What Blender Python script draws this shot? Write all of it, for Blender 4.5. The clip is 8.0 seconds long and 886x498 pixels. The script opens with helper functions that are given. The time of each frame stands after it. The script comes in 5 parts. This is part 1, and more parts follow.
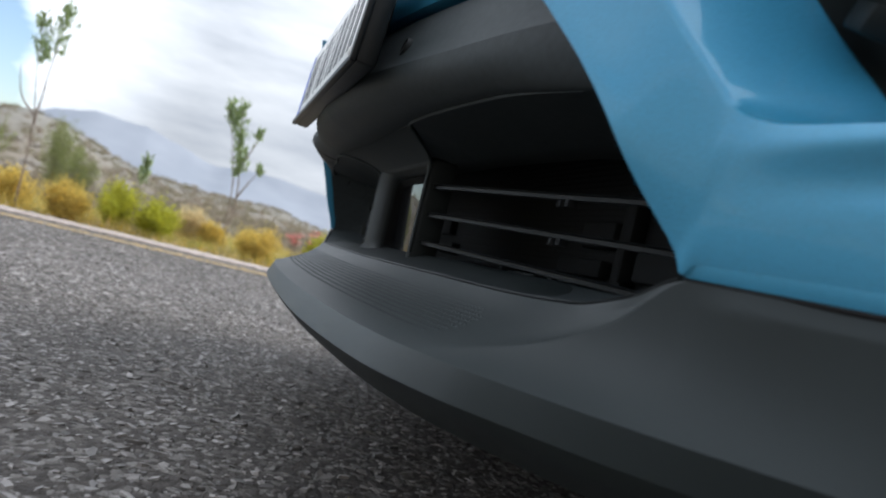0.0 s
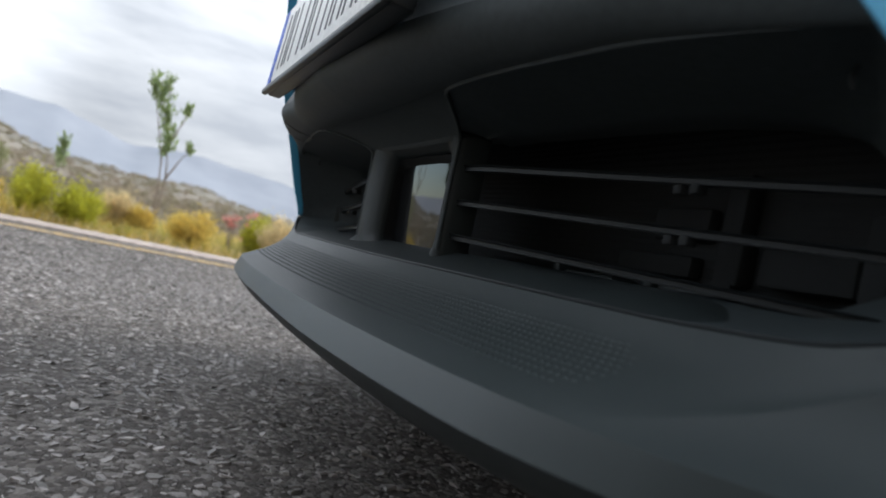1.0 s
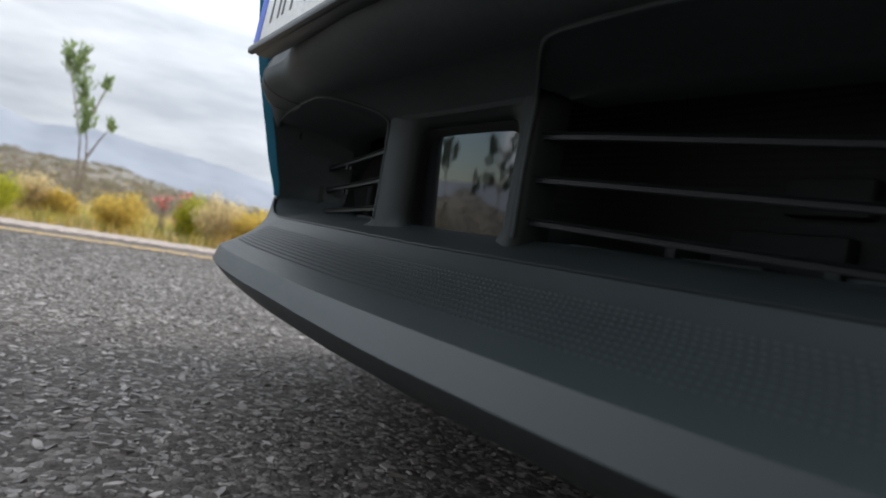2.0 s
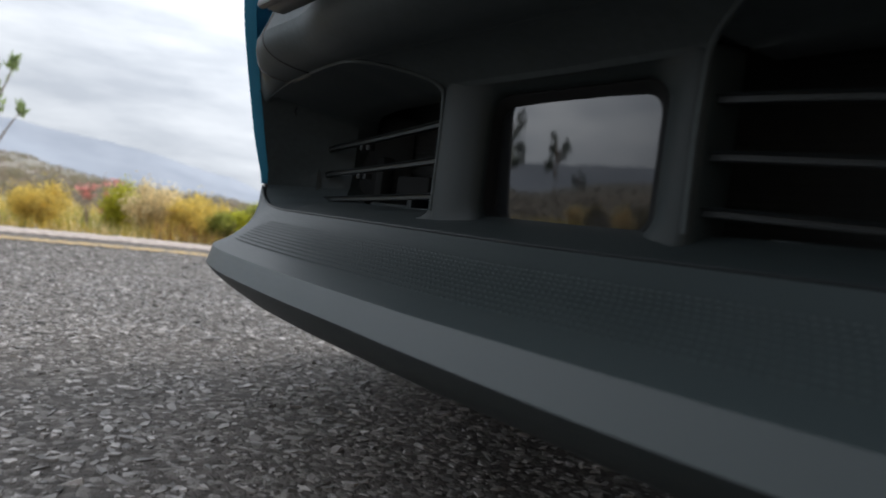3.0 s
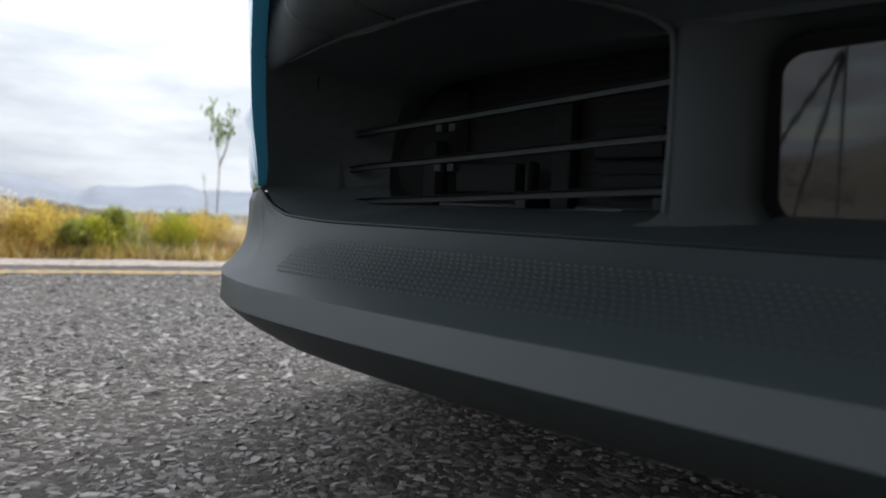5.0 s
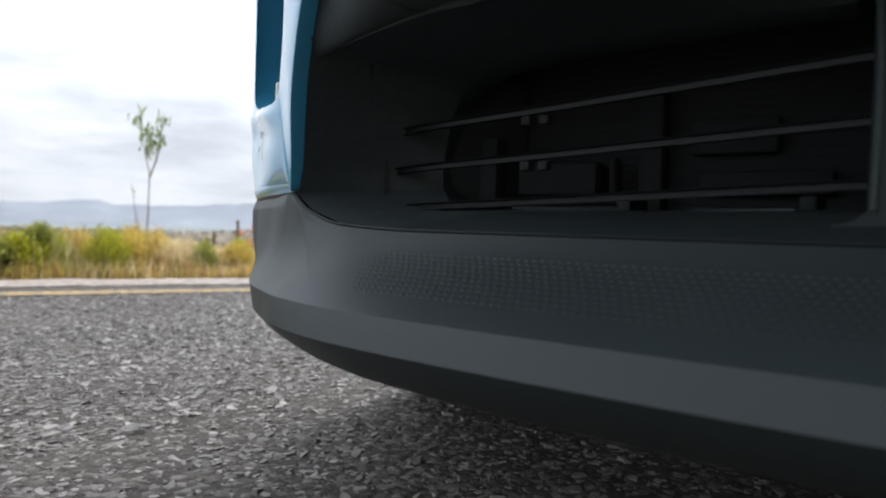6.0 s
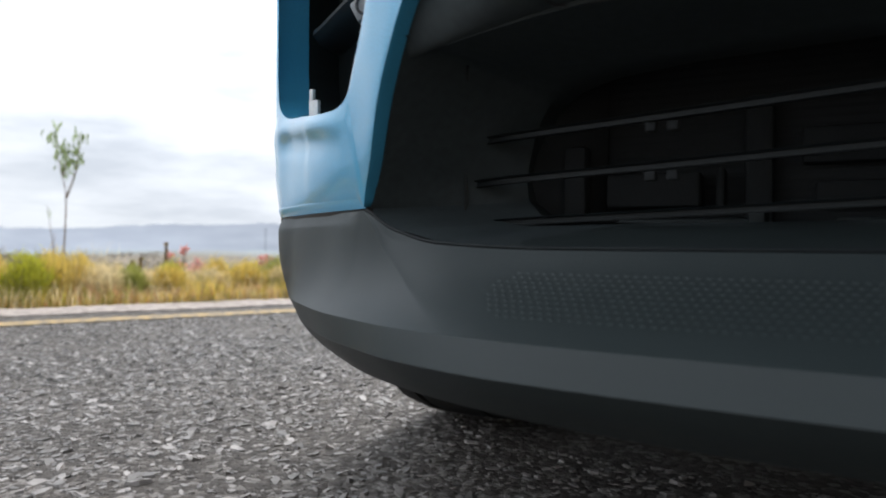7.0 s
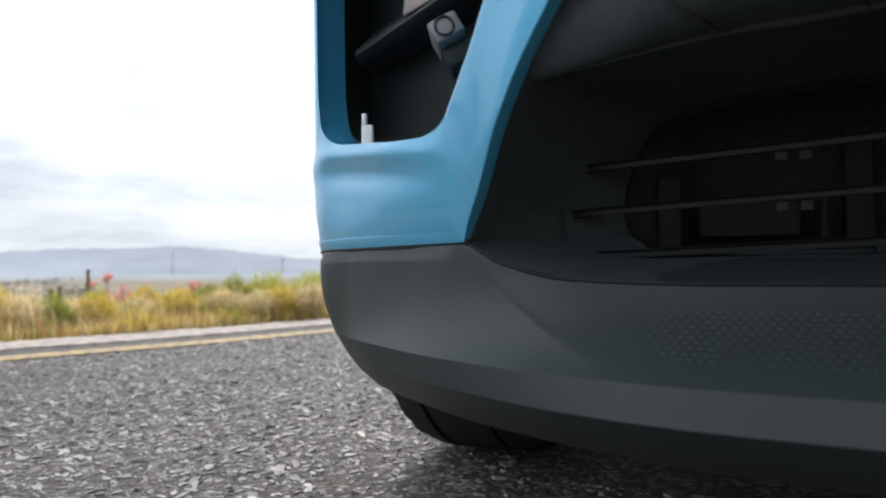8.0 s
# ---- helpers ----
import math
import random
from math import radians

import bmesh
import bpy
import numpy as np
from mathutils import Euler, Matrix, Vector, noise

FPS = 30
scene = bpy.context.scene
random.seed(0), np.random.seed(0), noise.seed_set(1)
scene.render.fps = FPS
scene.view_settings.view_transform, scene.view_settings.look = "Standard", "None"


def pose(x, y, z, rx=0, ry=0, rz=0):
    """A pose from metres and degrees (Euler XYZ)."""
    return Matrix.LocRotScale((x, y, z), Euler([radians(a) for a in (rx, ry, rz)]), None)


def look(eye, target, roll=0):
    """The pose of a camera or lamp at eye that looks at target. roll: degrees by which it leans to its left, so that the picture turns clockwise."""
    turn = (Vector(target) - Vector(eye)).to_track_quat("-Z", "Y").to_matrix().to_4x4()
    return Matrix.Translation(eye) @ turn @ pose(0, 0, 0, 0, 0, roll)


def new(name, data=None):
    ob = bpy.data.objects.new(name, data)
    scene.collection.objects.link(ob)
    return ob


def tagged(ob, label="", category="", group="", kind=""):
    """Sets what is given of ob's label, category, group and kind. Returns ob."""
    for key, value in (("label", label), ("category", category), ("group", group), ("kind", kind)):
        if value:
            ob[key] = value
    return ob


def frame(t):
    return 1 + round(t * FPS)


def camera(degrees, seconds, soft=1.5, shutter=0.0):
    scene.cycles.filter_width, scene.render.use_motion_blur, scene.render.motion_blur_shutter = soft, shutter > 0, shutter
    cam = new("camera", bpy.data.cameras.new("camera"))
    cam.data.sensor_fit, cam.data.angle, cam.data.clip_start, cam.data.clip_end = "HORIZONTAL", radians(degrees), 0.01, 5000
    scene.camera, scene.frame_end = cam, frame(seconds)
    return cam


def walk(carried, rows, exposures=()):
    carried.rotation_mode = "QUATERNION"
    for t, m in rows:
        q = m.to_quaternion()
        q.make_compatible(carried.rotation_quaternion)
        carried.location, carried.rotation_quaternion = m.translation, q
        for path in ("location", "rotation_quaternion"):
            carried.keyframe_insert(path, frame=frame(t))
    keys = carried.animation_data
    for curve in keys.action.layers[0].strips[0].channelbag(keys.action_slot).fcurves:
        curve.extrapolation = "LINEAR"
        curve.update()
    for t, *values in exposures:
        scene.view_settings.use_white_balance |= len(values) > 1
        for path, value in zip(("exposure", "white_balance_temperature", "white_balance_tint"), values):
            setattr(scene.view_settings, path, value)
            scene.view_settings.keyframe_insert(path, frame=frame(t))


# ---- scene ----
cam = camera(63.8, 8.0, soft=1.8, shutter=0.5)
cam.data.dof.use_dof, cam.data.dof.focus_distance, cam.data.dof.aperture_fstop = True, 0.72, 6.7
PATH = [
    (0, (0.986, -0.101, 0.296), (-0.915, 0.519, 0.338), 13.9),
    (0.5, (0.881, -0.124, 0.295), (-0.986, 0.592, 0.327), 13.0),
    (1, (0.786, -0.149, 0.297), (-1.042, 0.661, 0.313), 12.1),
    (1.5, (0.69, -0.176, 0.295), (-1.092, 0.732, 0.29), 11.1),
    (2, (0.602, -0.202, 0.29), (-1.131, 0.797, 0.264), 9.9),
    (2.2, (0.569, -0.214, 0.29), (-1.142, 0.822, 0.257), 9.6),
    (3.3, (0.337, -0.259, 0.291), (-1.239, 0.969, 0.202), 6.1),
    (3.5, (0.306, -0.271, 0.293), (-1.24, 0.995, 0.2), 5.7),
    (4, (0.215, -0.284, 0.292), (-1.263, 1.061, 0.196), 4.6),
    (4.5, (0.118, -0.286, 0.294), (-1.285, 1.135, 0.194), 3.4),
    (4.7, (0.084, -0.289, 0.293), (-1.288, 1.163, 0.197), 3.1),
    (5.8, (-0.092, -0.301, 0.284), (-1.293, 1.297, 0.221), 2.0),
    (6, (-0.125, -0.306, 0.282), (-1.291, 1.318, 0.231), 1.8),
    (6.5, (-0.207, -0.323, 0.278), (-1.275, 1.368, 0.254), 1.3),
    (7, (-0.284, -0.338, 0.28), (-1.254, 1.411, 0.281), 0.6),
    (7.5, (-0.363, -0.356, 0.283), (-1.223, 1.449, 0.313), 0.0),
    (8, (-0.438, -0.37, 0.293), (-1.193, 1.481, 0.349), -0.5),
]
walk(cam, [(t, look(eye, target, roll)) for t, eye, target, roll in PATH], exposures=[(0, 0.95, 6150, 10), (1, 0.95, 6250, 10), (2, 0.96, 6280, 10), (4.5, 0.94, 6280, 10), (6.5, 0.95, 6300, 10), (8, 0.98, 6320, 10)])

# ---------------- world and light ----------------
SUN_EL, SUN_AZ = 42.0, -12.0          # degrees; azimuth clockwise from +y
world = bpy.data.worlds.new("overcast_sky")
scene.world = world
world.use_nodes = True
wt = world.node_tree
wt.nodes.clear()


def wnode(kind, **values):
    n = wt.nodes.new(kind)
    for key, value in values.items():
        n.inputs[key].default_value = value
    return n


sky = wnode("ShaderNodeTexSky")
sky.sky_type, sky.sun_disc = "NISHITA", False
sky.air_density, sky.dust_density, sky.ozone_density = 1.0, 0.7, 1.0
sky.sun_elevation, sky.sun_rotation = radians(SUN_EL), radians(SUN_AZ)
sky_gain = wnode("ShaderNodeVectorMath")
sky_gain.operation = "SCALE"
sky_gain.inputs["Scale"].default_value = 0.095
wt.links.new(sky.outputs[0], sky_gain.inputs[0])
tc = wnode("ShaderNodeTexCoord")
stretch = wnode("ShaderNodeMapping")
stretch.inputs["Scale"].default_value = (1.0, 1.0, 5.0)
wt.links.new(tc.outputs["Generated"], stretch.inputs["Vector"])
cloud = wnode("ShaderNodeTexNoise", Scale=1.9, Detail=7.0, Roughness=0.56)
wt.links.new(stretch.outputs[0], cloud.inputs["Vector"])
split = wnode("ShaderNodeSeparateXYZ")
wt.links.new(tc.outputs["Generated"], split.inputs[0])
clearing = wnode("ShaderNodeMapRange")
for key, value in (("From Min", -0.95), ("From Max", -0.10), ("To Min", 0.10), ("To Max", 0.26)):
    clearing.inputs[key].default_value = value
side_ = wnode("ShaderNodeVectorMath")
side_.operation = "DOT_PRODUCT"
side_.inputs[1].default_value = (-0.72, 0.58, 0.0)
wt.links.new(tc.outputs["Generated"], side_.inputs[0])
wt.links.new(side_.outputs["Value"], clearing.inputs["Value"])
thin = wnode("ShaderNodeMapRange")      # the deck thins out overhead
for key, value in (("From Min", 0.28), ("From Max", 0.75), ("To Min", 0.0), ("To Max", -0.05)):
    thin.inputs[key].default_value = value
wt.links.new(split.outputs["Z"], thin.inputs["Value"])
# a blue gap low over the hillside
gap_way = wnode("ShaderNodeVectorMath")
gap_way.operation = "DOT_PRODUCT"
gap_way.inputs[1].default_value = (math.sin(radians(-115.5)) * 0.996, math.cos(radians(-115.5)) * 0.996, 0.087)
wt.links.new(tc.outputs["Generated"], gap_way.inputs[0])
gap = wnode("ShaderNodeMapRange")
for key, value in (("From Min", 0.968), ("From Max", 0.988), ("To Min", 0.0), ("To Max", -0.50)):
    gap.inputs[key].default_value = value
wt.links.new(gap_way.outputs["Value"], gap.inputs["Value"])
open_sky = wnode("ShaderNodeMath")
open_sky.operation = "ADD"
wt.links.new(clearing.outputs[0], open_sky.inputs[0])
wt.links.new(gap.outputs[0], open_sky.inputs[1])
both = wnode("ShaderNodeMath")
both.operation = "ADD"
wt.links.new(open_sky.outputs[0], both.inputs[0])
wt.links.new(thin.outputs[0], both.inputs[1])
amount = wnode("ShaderNodeMath")
amount.operation = "ADD"
wt.links.new(cloud.outputs["Fac"], amount.inputs[0])
wt.links.new(both.outputs[0], amount.inputs[1])
cover = wnode("ShaderNodeValToRGB")
cover.color_ramp.elements[0].position, cover.color_ramp.elements[0].color = 0.47, (0, 0, 0, 1)
cover.color_ramp.elements[1].position, cover.color_ramp.elements[1].color = 0.62, (1, 1, 1, 1)
wt.links.new(amount.outputs[0], cover.inputs[0])
shade = wnode("ShaderNodeTexNoise", Scale=3.1, Detail=6.0, Roughness=0.6)
wt.links.new(stretch.outputs[0], shade.inputs["Vector"])
tone = wnode("ShaderNodeValToRGB")
tone.color_ramp.elements[0].position, tone.color_ramp.elements[0].color = 0.36, (0.65, 0.69, 0.75, 1)
tone.color_ramp.elements[1].position, tone.color_ramp.elements[1].color = 0.62, (0.97, 1.0, 1.035, 1)
wt.links.new(shade.outputs["Fac"], tone.inputs[0])
# the cloud deck is brightest on the sun's side
sund = wnode("ShaderNodeVectorMath")
sund.operation = "DOT_PRODUCT"
sund.inputs[1].default_value = (math.sin(radians(SUN_AZ)) * 0.8, math.cos(radians(SUN_AZ)) * 0.8, 0.6)
wt.links.new(tc.outputs["Generated"], sund.inputs[0])
glow = wnode("ShaderNodeMapRange")
for key, value in (("From Min", 0.1), ("From Max", 0.95), ("To Min", 0.87), ("To Max", 1.42)):
    glow.inputs[key].default_value = value
wt.links.new(sund.outputs["Value"], glow.inputs["Value"])
# and brighter higher up than at the horizon
height = wnode("ShaderNodeMapRange")
for key, value in (("From Min", 0.0), ("From Max", 0.75), ("To Min", 0.40), ("To Max", 0.90)):
    height.inputs[key].default_value = value
wt.links.new(split.outputs["Z"], height.inputs["Value"])
# thin bright cloud low over the hill that the car's nose points past
bright_way = wnode("ShaderNodeVectorMath")
bright_way.operation = "DOT_PRODUCT"
bright_way.inputs[1].default_value = (math.sin(radians(-126)) * 0.98, math.cos(radians(-126)) * 0.98, 0.2)
wt.links.new(tc.outputs["Generated"], bright_way.inputs[0])
facing = wnode("ShaderNodeMapRange")
facing.interpolation_type = "SMOOTHSTEP"
for key, value in (("From Min", 0.84), ("From Max", 0.99), ("To Min", 1.0), ("To Max", 2.9)):
    facing.inputs[key].default_value = value
wt.links.new(bright_way.outputs["Value"], facing.inputs["Value"])
around = wnode("ShaderNodeMath")
around.operation = "MULTIPLY"
wt.links.new(glow.outputs[0], around.inputs[0])
wt.links.new(facing.outputs[0], around.inputs[1])
gain = wnode("ShaderNodeMath")
gain.operation = "MULTIPLY"
wt.links.new(around.outputs[0], gain.inputs[0])
wt.links.new(height.outputs[0], gain.inputs[1])
lit = wnode("ShaderNodeVectorMath")
lit.operation = "SCALE"
wt.links.new(tone.outputs[0], lit.inputs[0])
wt.links.new(gain.outputs[0], lit.inputs["Scale"])
blend = wnode("ShaderNodeMix")
blend.data_type = "RGBA"
wt.links.new(cover.outputs[0], blend.inputs[0])
wt.links.new(sky_gain.outputs[0], blend.inputs[6])
wt.links.new(lit.outputs[0], blend.inputs[7])
background = wnode("ShaderNodeBackground", Strength=1.0)
wt.links.new(blend.outputs[2], background.inputs["Color"])
out = wnode("ShaderNodeOutputWorld")
wt.links.new(background.outputs[0], out.inputs[0])

sun = new("sun", bpy.data.lights.new("sun", "SUN"))
sun.data.energy, sun.data.angle, sun.data.color = 1.6, radians(38), (1.0, 0.95, 0.88)
a, e = radians(SUN_AZ), radians(SUN_EL)
sun.matrix_world = look((math.sin(a) * math.cos(e) * 50, math.cos(a) * math.cos(e) * 50, math.sin(e) * 50), (0, 0, 0))


# ---------------- materials ----------------
def material(name, base, second=None, scale=20.0, detail=4.0, rough=0.6, rough_var=0.1, metallic=0.0, bump=0.0, bump_scale=None,
             coat=0.0, spec=0.5, fine=None, island=0.0, contrast=(0.35, 0.65), sheen=0.0):
    """A procedural surface: two tones mixed by noise, a finer noise over it, varied gloss and a bump."""
    m = bpy.data.materials.new(name)
    m.use_nodes = True
    t = m.node_tree
    b = t.nodes["Principled BSDF"]
    second = second or tuple(c * 0.8 for c in base)
    co = t.nodes.new("ShaderNodeTexCoord")
    n1 = t.nodes.new("ShaderNodeTexNoise")
    n1.inputs["Scale"].default_value, n1.inputs["Detail"].default_value = scale, detail
    t.links.new(co.outputs["Object"], n1.inputs["Vector"])
    ramp = t.nodes.new("ShaderNodeValToRGB")
    ramp.color_ramp.elements[0].position, ramp.color_ramp.elements[0].color = contrast[0], (*second, 1)
    ramp.color_ramp.elements[1].position, ramp.color_ramp.elements[1].color = contrast[1], (*base, 1)
    t.links.new(n1.outputs["Fac"], ramp.inputs[0])
    colour = ramp.outputs[0]
    n2 = t.nodes.new("ShaderNodeTexNoise")
    n2.inputs["Scale"].default_value, n2.inputs["Detail"].default_value = fine or scale * 14, 3.0
    t.links.new(co.outputs["Object"], n2.inputs["Vector"])
    vary = t.nodes.new("ShaderNodeMapRange")
    vary.inputs["From Min"].default_value, vary.inputs["From Max"].default_value = 0.25, 0.75
    vary.inputs["To Min"].default_value, vary.inputs["To Max"].default_value = 0.86, 1.14
    t.links.new(n2.outputs["Fac"], vary.inputs["Value"])
    factor = vary.outputs[0]
    if island:
        geo = t.nodes.new("ShaderNodeNewGeometry")
        mr = t.nodes.new("ShaderNodeMapRange")
        mr.inputs["To Min"].default_value, mr.inputs["To Max"].default_value = 1 - island, 1 + island
        t.links.new(geo.outputs["Random Per Island"], mr.inputs["Value"])
        mul = t.nodes.new("ShaderNodeMath")
        mul.operation = "MULTIPLY"
        t.links.new(mr.outputs[0], mul.inputs[0])
        t.links.new(factor, mul.inputs[1])
        factor = mul.outputs[0]
    sc = t.nodes.new("ShaderNodeVectorMath")
    sc.operation = "SCALE"
    t.links.new(colour, sc.inputs[0])
    t.links.new(factor, sc.inputs["Scale"])
    t.links.new(sc.outputs[0], b.inputs["Base Color"])
    rr = t.nodes.new("ShaderNodeMapRange")
    rr.inputs["To Min"].default_value, rr.inputs["To Max"].default_value = max(0.0, rough - rough_var), min(1.0, rough + rough_var)
    t.links.new(n1.outputs["Fac"], rr.inputs["Value"])
    t.links.new(rr.outputs[0], b.inputs["Roughness"])
    b.inputs["Metallic"].default_value = metallic
    b.inputs["Specular IOR Level"].default_value = spec
    b.inputs["Coat Weight"].default_value = coat
    b.inputs["Coat Roughness"].default_value = 0.03
    b.inputs["Sheen Weight"].default_value = sheen
    if bump:
        n3 = t.nodes.new("ShaderNodeTexNoise")
        n3.inputs["Scale"].default_value, n3.inputs["Detail"].default_value = bump_scale or scale * 10, 5.0
        t.links.new(co.outputs["Object"], n3.inputs["Vector"])
        bm = t.nodes.new("ShaderNodeBump")
        bm.inputs["Strength"].default_value, bm.inputs["Distance"].default_value = bump, 0.004
        t.links.new(n3.outputs["Fac"], bm.inputs["Height"])
        t.links.new(bm.outputs[0], b.inputs["Normal"])
    return m


M = {
    "blue": material("blue_car_paint", (0.070, 0.375, 0.62), (0.066, 0.36, 0.60), 3, 2, 0.30, 0.04, 0.15, coat=1.0, fine=900),
    "grey": material("grained_grey_plastic", (0.0245, 0.0325, 0.0338), (0.0220, 0.0295, 0.0308), 9, 5, 0.47, 0.04, bump=0.10, bump_scale=2600, fine=1500, spec=0.31),
    "black": material("black_inner_plastic", (0.0140, 0.0195, 0.0205), (0.012, 0.017, 0.018), 12, 4, 0.58, 0.06, bump=0.06, bump_scale=2200, fine=900, spec=0.27),
    "satin": material("satin_black_plastic", (0.013, 0.015, 0.016), (0.011, 0.0125, 0.013), 10, 4, 0.44, 0.05, bump=0.04, bump_scale=2200, spec=0.35),
    # beam and recess: the black plastic again, lightened because little light gets in
    "beam": material("grained_black_plastic", (0.046, 0.056, 0.059), (0.041, 0.050, 0.053), 10, 4, 0.58, 0.05, bump=0.06, bump_scale=2200, spec=0.18),
    "recess": material("lightened_black_recess_plastic", (0.037, 0.046, 0.049), (0.033, 0.041, 0.044), 10, 4, 0.62, 0.05, bump=0.06, bump_scale=2200, spec=0.2),
    "slat": material("slat_plastic", (0.0095, 0.0125, 0.0138), (0.008, 0.0105, 0.0118), 30, 4, 0.5, 0.06, spec=0.24),
    "void": material("dark_engine_bay", (0.085, 0.094, 0.097), (0.075, 0.083, 0.086), 15, 4, 0.8, 0.1, spec=0.2),
    "gasket": material("black_rubber_gasket", (0.006, 0.0065, 0.007), (0.005, 0.0055, 0.006), 40, 3, 0.75, 0.06, spec=0.2),
    "radiator": material("dull_radiator_metal", (0.026, 0.029, 0.031), (0.022, 0.0245, 0.0265), 60, 4, 0.8, 0.1, 0.0, spec=0.2),
    "glass_black": material("gloss_black_radar_cover", (0.010, 0.011, 0.012), (0.009, 0.010, 0.011), 6, 2, 0.035, 0.01, spec=0.72),
    "rubber": material("tyre_rubber", (0.020, 0.021, 0.022), (0.03, 0.029, 0.027), 9, 5, 0.8, 0.08, bump=0.2, bump_scale=300, spec=0.3),
    "alloy": material("alloy_wheel", (0.35, 0.36, 0.37), (0.28, 0.29, 0.3), 20, 3, 0.3, 0.05, 0.9),
    "plate": material("plate_white", (0.82, 0.82, 0.80), (0.76, 0.76, 0.74), 16, 4, 0.4, 0.08, fine=200),
    "plate_blue": material("plate_blue_band", (0.006, 0.085, 0.62), None, 16, 3, 0.45, 0.05, spec=0.2),
    "plate_ink": material("plate_grey_bars", (0.075, 0.078, 0.085), None, 16, 3, 0.45, 0.05),
    "ink": material("plate_black_bars", (0.015, 0.015, 0.016), None, 16, 3, 0.45, 0.05),
    "window": material("tinted_window", (0.008, 0.010, 0.011), None, 6, 2, 0.03, 0.01, spec=0.8),
    "sensor": material("silver_grey_sensor", (0.20, 0.205, 0.21), (0.16, 0.165, 0.17), 40, 3, 0.45, 0.06, 0.2),
    # pink and yellow-green paint the lens's iridescent sheen into its colour
    "lens": material("headlamp_lens_painted_sheen", (0.78, 0.60, 0.66), (0.58, 0.72, 0.34), 34, 2, 0.08, 0.02, spec=0.8, coat=1.0),
    "yellow": material("worn_yellow_line_paint", (0.41, 0.280, 0.115), (0.15, 0.125, 0.095), 26, 9, 0.75, 0.1, bump=0.5, bump_scale=160, contrast=(0.40, 0.56)),
    "kerb": material("pale_concrete_edge", (0.43, 0.365, 0.322), (0.25, 0.212, 0.188), 30, 9, 0.9, 0.06, bump=0.7, bump_scale=90),
    "chip": material("road_stone_chip", (0.258, 0.237, 0.221), (0.148, 0.135, 0.126), 40, 4, 0.5, 0.12, bump=0.2, bump_scale=500, island=0.52),
    # the pale blue holds the range's distance haze in its base colour
    "mountain": material("haze_painted_mountain", (0.302, 0.322, 0.360), (0.262, 0.283, 0.321), 0.004, 4, 0.95, 0.03, spec=0.0, fine=0.0008),
    "bark": material("grey_brown_stem", (0.27, 0.215, 0.175), (0.18, 0.14, 0.11), 60, 4, 0.9, 0.05),
    "leaf": material("grey_green_leaf", (0.30, 0.38, 0.17), (0.23, 0.30, 0.13), 40, 3, 0.6, 0.1, island=0.35),
    "leaf_dark": material("dark_green_leaf", (0.05, 0.085, 0.035), (0.035, 0.06, 0.03), 40, 3, 0.6, 0.1, island=0.35),
    "lime": material("yellow_green_shrub", (0.50, 0.49, 0.040), (0.37, 0.38, 0.035), 20, 3, 0.7, 0.1, island=0.4),
    "green": material("green_shrub", (0.36, 0.37, 0.085), (0.25, 0.27, 0.065), 20, 3, 0.7, 0.1, island=0.4),
    "bush": material("dull_green_bush", (0.26, 0.29, 0.10), (0.19, 0.215, 0.08), 20, 3, 0.7, 0.1, island=0.4),
    "ochre": material("ochre_shrub", (0.70, 0.53, 0.125), (0.53, 0.40, 0.10), 20, 3, 0.75, 0.1, island=0.4),
    "straw": material("dry_straw_grass", (0.76, 0.64, 0.38), (0.60, 0.48, 0.26), 20, 3, 0.8, 0.1, island=0.4),
    "rust": material("rust_dry_stem", (0.58, 0.33, 0.17), (0.44, 0.24, 0.12), 20, 3, 0.8, 0.1, island=0.4),
    "red": material("red_flower_bract", (0.68, 0.34, 0.30), (0.56, 0.25, 0.22), 60, 3, 0.6, 0.1, island=0.35),
    "brown": material("dry_brown_flower_head", (0.34, 0.24, 0.13), (0.22, 0.16, 0.09), 80, 3, 0.9, 0.05, island=0.3),
    "scrub_brown": material("brown_dry_scrub", (0.31, 0.255, 0.19), (0.24, 0.195, 0.145), 8, 3, 0.9, 0.05, island=0.4),
    "scrub_grey": material("grey_dry_scrub", (0.29, 0.265, 0.23), (0.23, 0.21, 0.185), 8, 3, 0.9, 0.05, island=0.4),
    "scrub_olive": material("olive_scrub", (0.25, 0.225, 0.145), (0.20, 0.175, 0.115), 8, 3, 0.9, 0.05, island=0.4),
    "sky_gap_white": material("white_sky_gap_fill", (0.82, 0.82, 0.80), None, 30, 3, 0.4, 0.05),
    "rock": material("pale_rock", (0.26, 0.235, 0.20), (0.18, 0.16, 0.135), 9, 6, 0.9, 0.05, bump=0.6, bump_scale=40),
    "steel": material("galvanised_mast", (0.30, 0.31, 0.33), None, 30, 3, 0.5, 0.08, 0.5),
}


